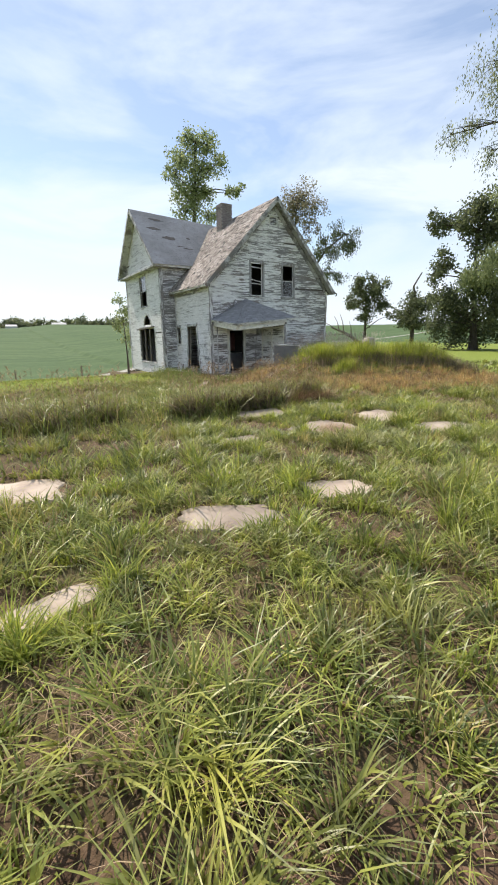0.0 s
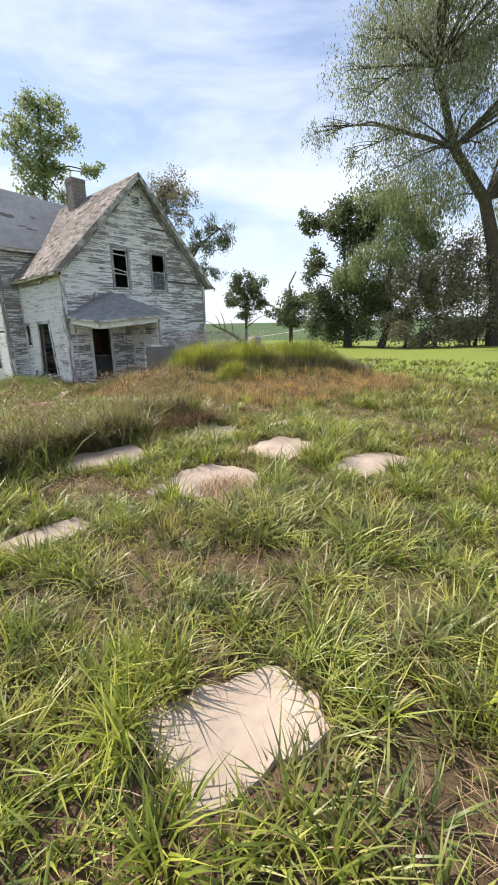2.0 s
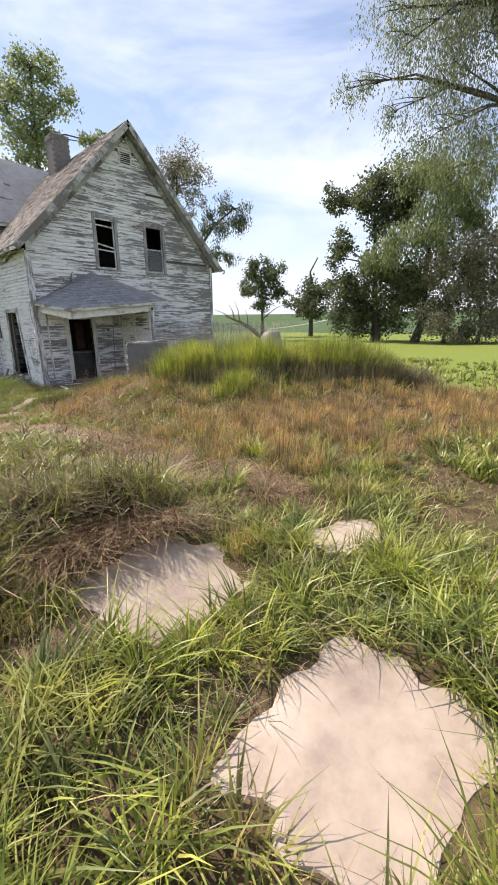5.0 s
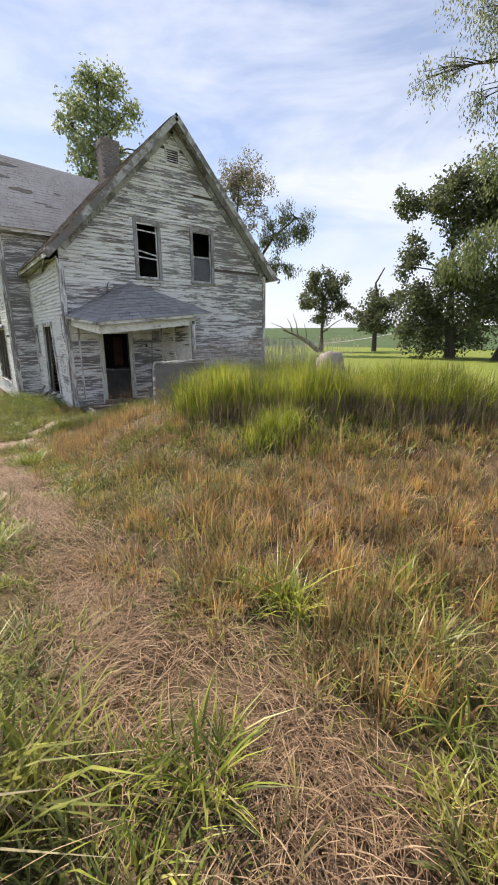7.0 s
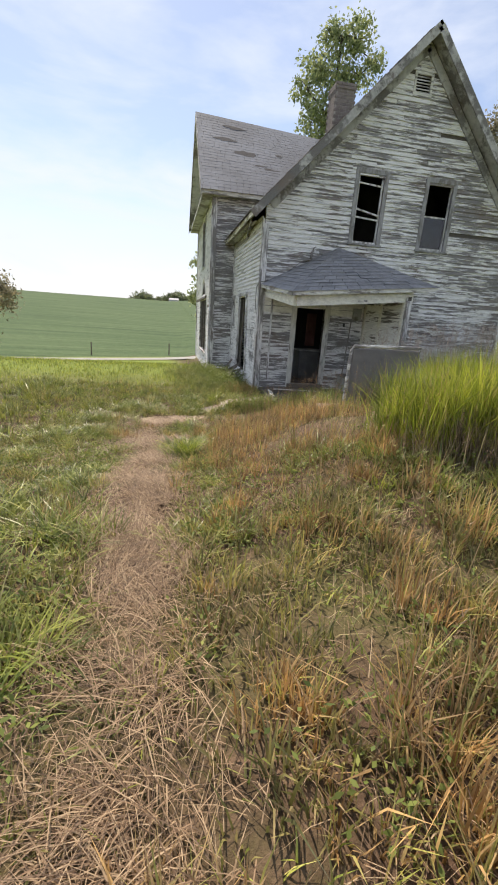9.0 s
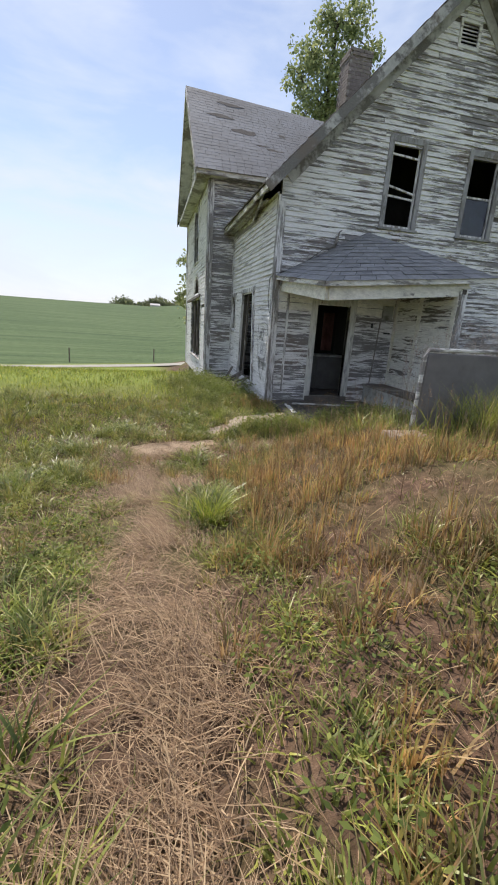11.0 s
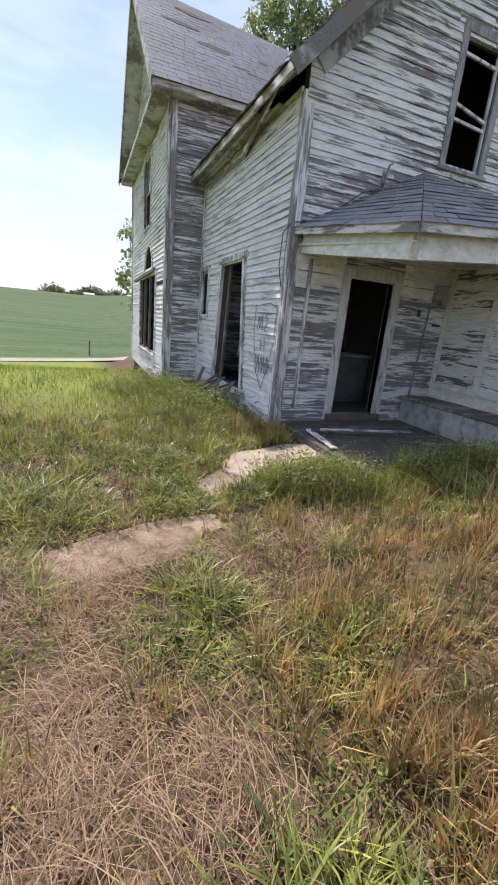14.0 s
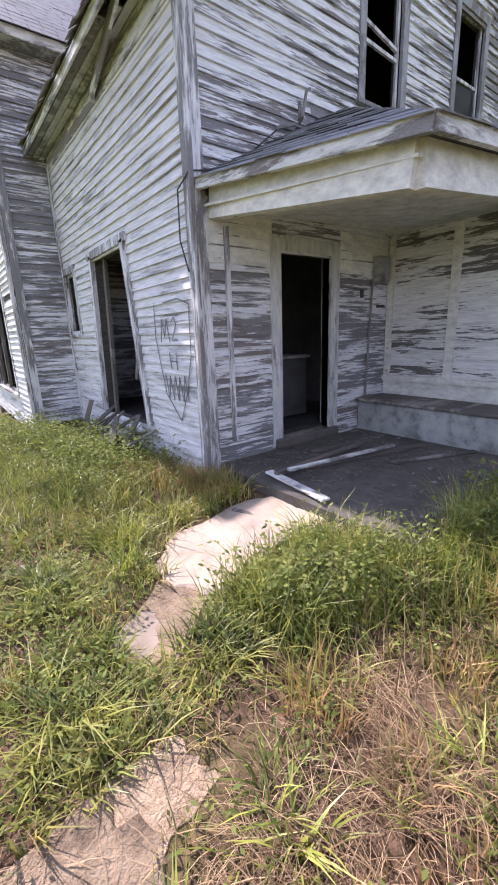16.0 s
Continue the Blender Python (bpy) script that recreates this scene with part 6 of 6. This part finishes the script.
tree("box_elder_tree", "broad dark green box elder with ragged crown", (39.7, 23.4), [(0, 0, 0), (-0.2, 0.1, 2.5), (-0.6, 0.2, 6), (-1.0, 0.4, 10.5)],
     [(-3.3, 3.0, 11.3, 0.8), (-2.0, 2.7, 11.6, 1.1), (-2.6, 0.4, 10.9, 1.2), (-1.2, 0.2, 12.3, 1.4), (-0.6, -1.3, 12.2, 1.6), (0.0, -2.0, 10.5, 1.5), (-1.2, -0.5, 9.8, 1.5), (-2.9, 2.2, 8.1, 1.1), (-3.0, 2.6, 7.1, 0.9), (-2.1, 2.2, 4.0, 1.5), (-2.7, 2.2, 2.5, 1.3), (-0.9, 1.8, 4.8, 1.5), (-1.1, -0.7, 5.8, 1.7), (0.7, 1.5, 2.8, 1.7), (-0.5, -2.6, 3.9, 2.0), (1.2, -0.4, 1.6, 1.3), (-1.4, 1.0, 1.2, 1.2), (2.3, -1.9, 4.6, 1.7)],
     LEAF_DARK, 0.24, 800, trunk_r=0.34, seed=10)
tree("elm_tree", "lighter green elm in front of dark trees", (39.3, 19.7), [(0, 0, 0), (0.2, -0.6, 2.2), (0.0, -0.4, 5), (-0.2, -0.6, 9), (0.4, -1.0, 12.5)],
     [(-0.9, 0.4, 12.4, 1.6), (1.4, 0.0, 13.5, 1.8), (-1.1, -2.0, 11.1, 1.8), (1.4, -2.5, 11.0, 1.8), (1.6, -3.5, 12.9, 1.6), (-1.6, -0.7, 8.5, 1.6), (-2.9, 1.1, 7.6, 1.6), (0.7, -1.5, 8.4, 1.6), (2.4, -2.8, 9.0, 1.6), (-2.7, 2.8, 6.6, 1.2), (-1.1, 0.6, 5.8, 1.4)],
     LEAF_LIGHT, 0.26, 950, droop=0.25, trunk_r=0.3, seed=12)
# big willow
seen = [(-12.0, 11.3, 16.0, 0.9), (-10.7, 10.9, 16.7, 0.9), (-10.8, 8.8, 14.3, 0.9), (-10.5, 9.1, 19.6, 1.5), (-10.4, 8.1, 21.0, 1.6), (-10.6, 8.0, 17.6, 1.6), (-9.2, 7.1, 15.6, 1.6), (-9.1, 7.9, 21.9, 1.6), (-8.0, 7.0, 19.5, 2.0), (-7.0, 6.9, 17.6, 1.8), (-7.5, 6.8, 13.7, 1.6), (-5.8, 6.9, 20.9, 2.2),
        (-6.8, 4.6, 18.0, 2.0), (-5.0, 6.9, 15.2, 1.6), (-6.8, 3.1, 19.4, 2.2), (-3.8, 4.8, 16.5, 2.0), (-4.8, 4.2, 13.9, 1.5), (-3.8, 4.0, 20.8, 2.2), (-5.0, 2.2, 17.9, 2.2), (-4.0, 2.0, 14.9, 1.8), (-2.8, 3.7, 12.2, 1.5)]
upper = crown_of(15, 26, (-5.0, 4.0, 24.0), (5.5, 5.5, 4.0), 1.6, 2.4) + crown_of(16, 30, (1.0, -3.0, 17.5), (5.0, 6.0, 8.0), 1.6, 2.3)
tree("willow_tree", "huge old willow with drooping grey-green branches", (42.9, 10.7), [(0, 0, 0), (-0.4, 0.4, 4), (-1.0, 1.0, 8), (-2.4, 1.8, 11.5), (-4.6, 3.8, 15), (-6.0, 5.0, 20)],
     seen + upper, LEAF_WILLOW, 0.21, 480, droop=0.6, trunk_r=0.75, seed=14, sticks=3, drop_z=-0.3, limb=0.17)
# brush under the willow
BRUSH = ((39.0, 17.2, "grey-brown brush under the willow", [(-1.1, 0.6, 5.5, 1.6), (0.4, 0.8, 2.8, 1.6), (-1.9, -0.2, 1.5, 1.2), (0.4, -1.1, 0.9, 1.2), (-0.6, -1.0, 4.2, 1.3)]),
         (41.0, 15.3, "tall grey-brown brush under the willow", [(-0.9, 0.4, 6.7, 1.8), (0.5, 0.8, 3.8, 1.8), (-1.8, -0.9, 1.6, 1.5), (0.6, -1.6, 1.5, 1.5), (-2.1, 0.5, 5.5, 1.3)]),
         (43.7, 12.7, "tall grey-brown brush at the willow's foot", [(-1.9, 1.4, 8.0, 1.6), (-0.2, 1.6, 5.0, 1.9), (-1.8, -1.2, 2.1, 1.7), (0.0, -1.1, 5.9, 1.8), (0.2, -2.2, 2.8, 1.8), (-2.9, 0.7, 4.1, 1.5)]),
         (47.6, 8.9, "dull green brush behind the willow", [(-2.3, 1.6, 6.5, 2.1), (-0.5, 1.9, 2.5, 1.9), (-1.4, -2.2, 4.5, 2.1), (0.2, -1.3, 1.9, 1.7), (-2.1, -0.3, 4.5, 1.9)]))
for i, (bx, by, lab, cl) in enumerate(BRUSH):
    tree("brush", lab, (bx, by), [(0, 0, 0), (0.1, 0, 1.2), (-0.4, 0.1, 3.6)], cl, LEAF_BROWN, 0.2, 900, trunk_r=0.14, seed=40 + i, sticks=4, category="bush")
# dead leaning limb beside the young tree
bm = bmesh.new()
tube(bm, [(0, 0, 0), (-0.9, 0.9, 1.1), (-1.9, 1.8, 1.9), (-3.2, 3.0, 2.6)], [0.30, 0.26, 0.18, 0.06], 7)
for a, b in (((-1.9, 1.8, 1.9), (-2.4, 2.2, 4.4)), ((-1.5, 1.4, 1.6), (-3.6, 3.4, 1.6)), ((-2.4, 2.2, 2.2), (-3.0, 2.6, 4.0)), ((-1.2, 1.1, 1.4), (-1.4, 1.4, 3.4)), ((-2.6, 2.5, 2.3), (-4.2, 4.0, 3.4))):
    a, b = Vector(a), Vector(b)
    tube(bm, [a, a.lerp(b, 0.5) + Vector((0.15, 0, 0.1)), b], [0.09, 0.05, 0.015], 5)
limb = part("dead_tree", bm, DEADWOOD)
limb.location = (42.6, 40.4, float(land(42.6, 40.4)) - 0.1)
tagged(limb, "fallen dead tree with bare twisted branches", "dead tree")

# ---- far line of trees and barns on the rise ----
vs, fs = [], []
fr = np.random.RandomState(50)
for i in range(150):
    x = fr.uniform(-28, 125)
    y = 430 + fr.uniform(-10, 30)
    g = float(land(x, y))
    hgt = fr.uniform(5, 11) * (0.6 + 0.6 * math.sin(x * 0.11) ** 2)
    for _ in range(60):
        p = np.array((x, y, g + hgt * 0.55)) + fr.normal(0, 0.42, 3) * (hgt * 0.5, hgt * 0.4, hgt * 0.5)
        s = fr.uniform(0.8, 1.7)
        a, c = fr.normal(0, 1, 3), fr.normal(0, 1, 3)
        b = len(vs)
        vs += [tuple(p), tuple(p + a * s), tuple(p + c * s)]
        fs.append((b, b + 1, b + 2))
tagged(mesh_from("far_woods", vs, fs, LEAF_DARK), "distant dark line of trees on the rise", "woods", kind="stuff")
for x, w in ((14.0, 9.0), (52.0, 12.0)):
    barn = empty("barn", (x, 418, float(land(x, 418))), "long low white farm shed far across the field", "barn", "far farm sheds")
    bm = bmesh.new()
    box(bm, (-w / 2, -3, 0), (w / 2, 3, 3.2))
    part("wall", bm, WHITEMETAL, barn)
    bm = bmesh.new()
    prism(bm, [(-3.4, 3.2), (3.4, 3.2), (0, 4.8)], lambda u, z, d: (d, u, z), lambda u, z: -w / 2, lambda u, z: w / 2)
    part("roof", bm, WHITEMETAL, barn)
# fence posts along the road
for i in range(9):
    x = -18 + i * 6.4
    y = 41.2 + 0.39 * x + 3.4
    bm = bmesh.new()
    tube(bm, [(0, 0, -0.1), (0.02, 0, 0.5), (0.03, 0.01, 1.05)], [0.06, 0.055, 0.05], 7)
    ob = part("fence_post", bm, DEADWOOD)
    ob.location = (x, y, float(land(x, y)))
    tagged(ob, "short dark wooden fence post by the road", "fence post", "roadside posts")
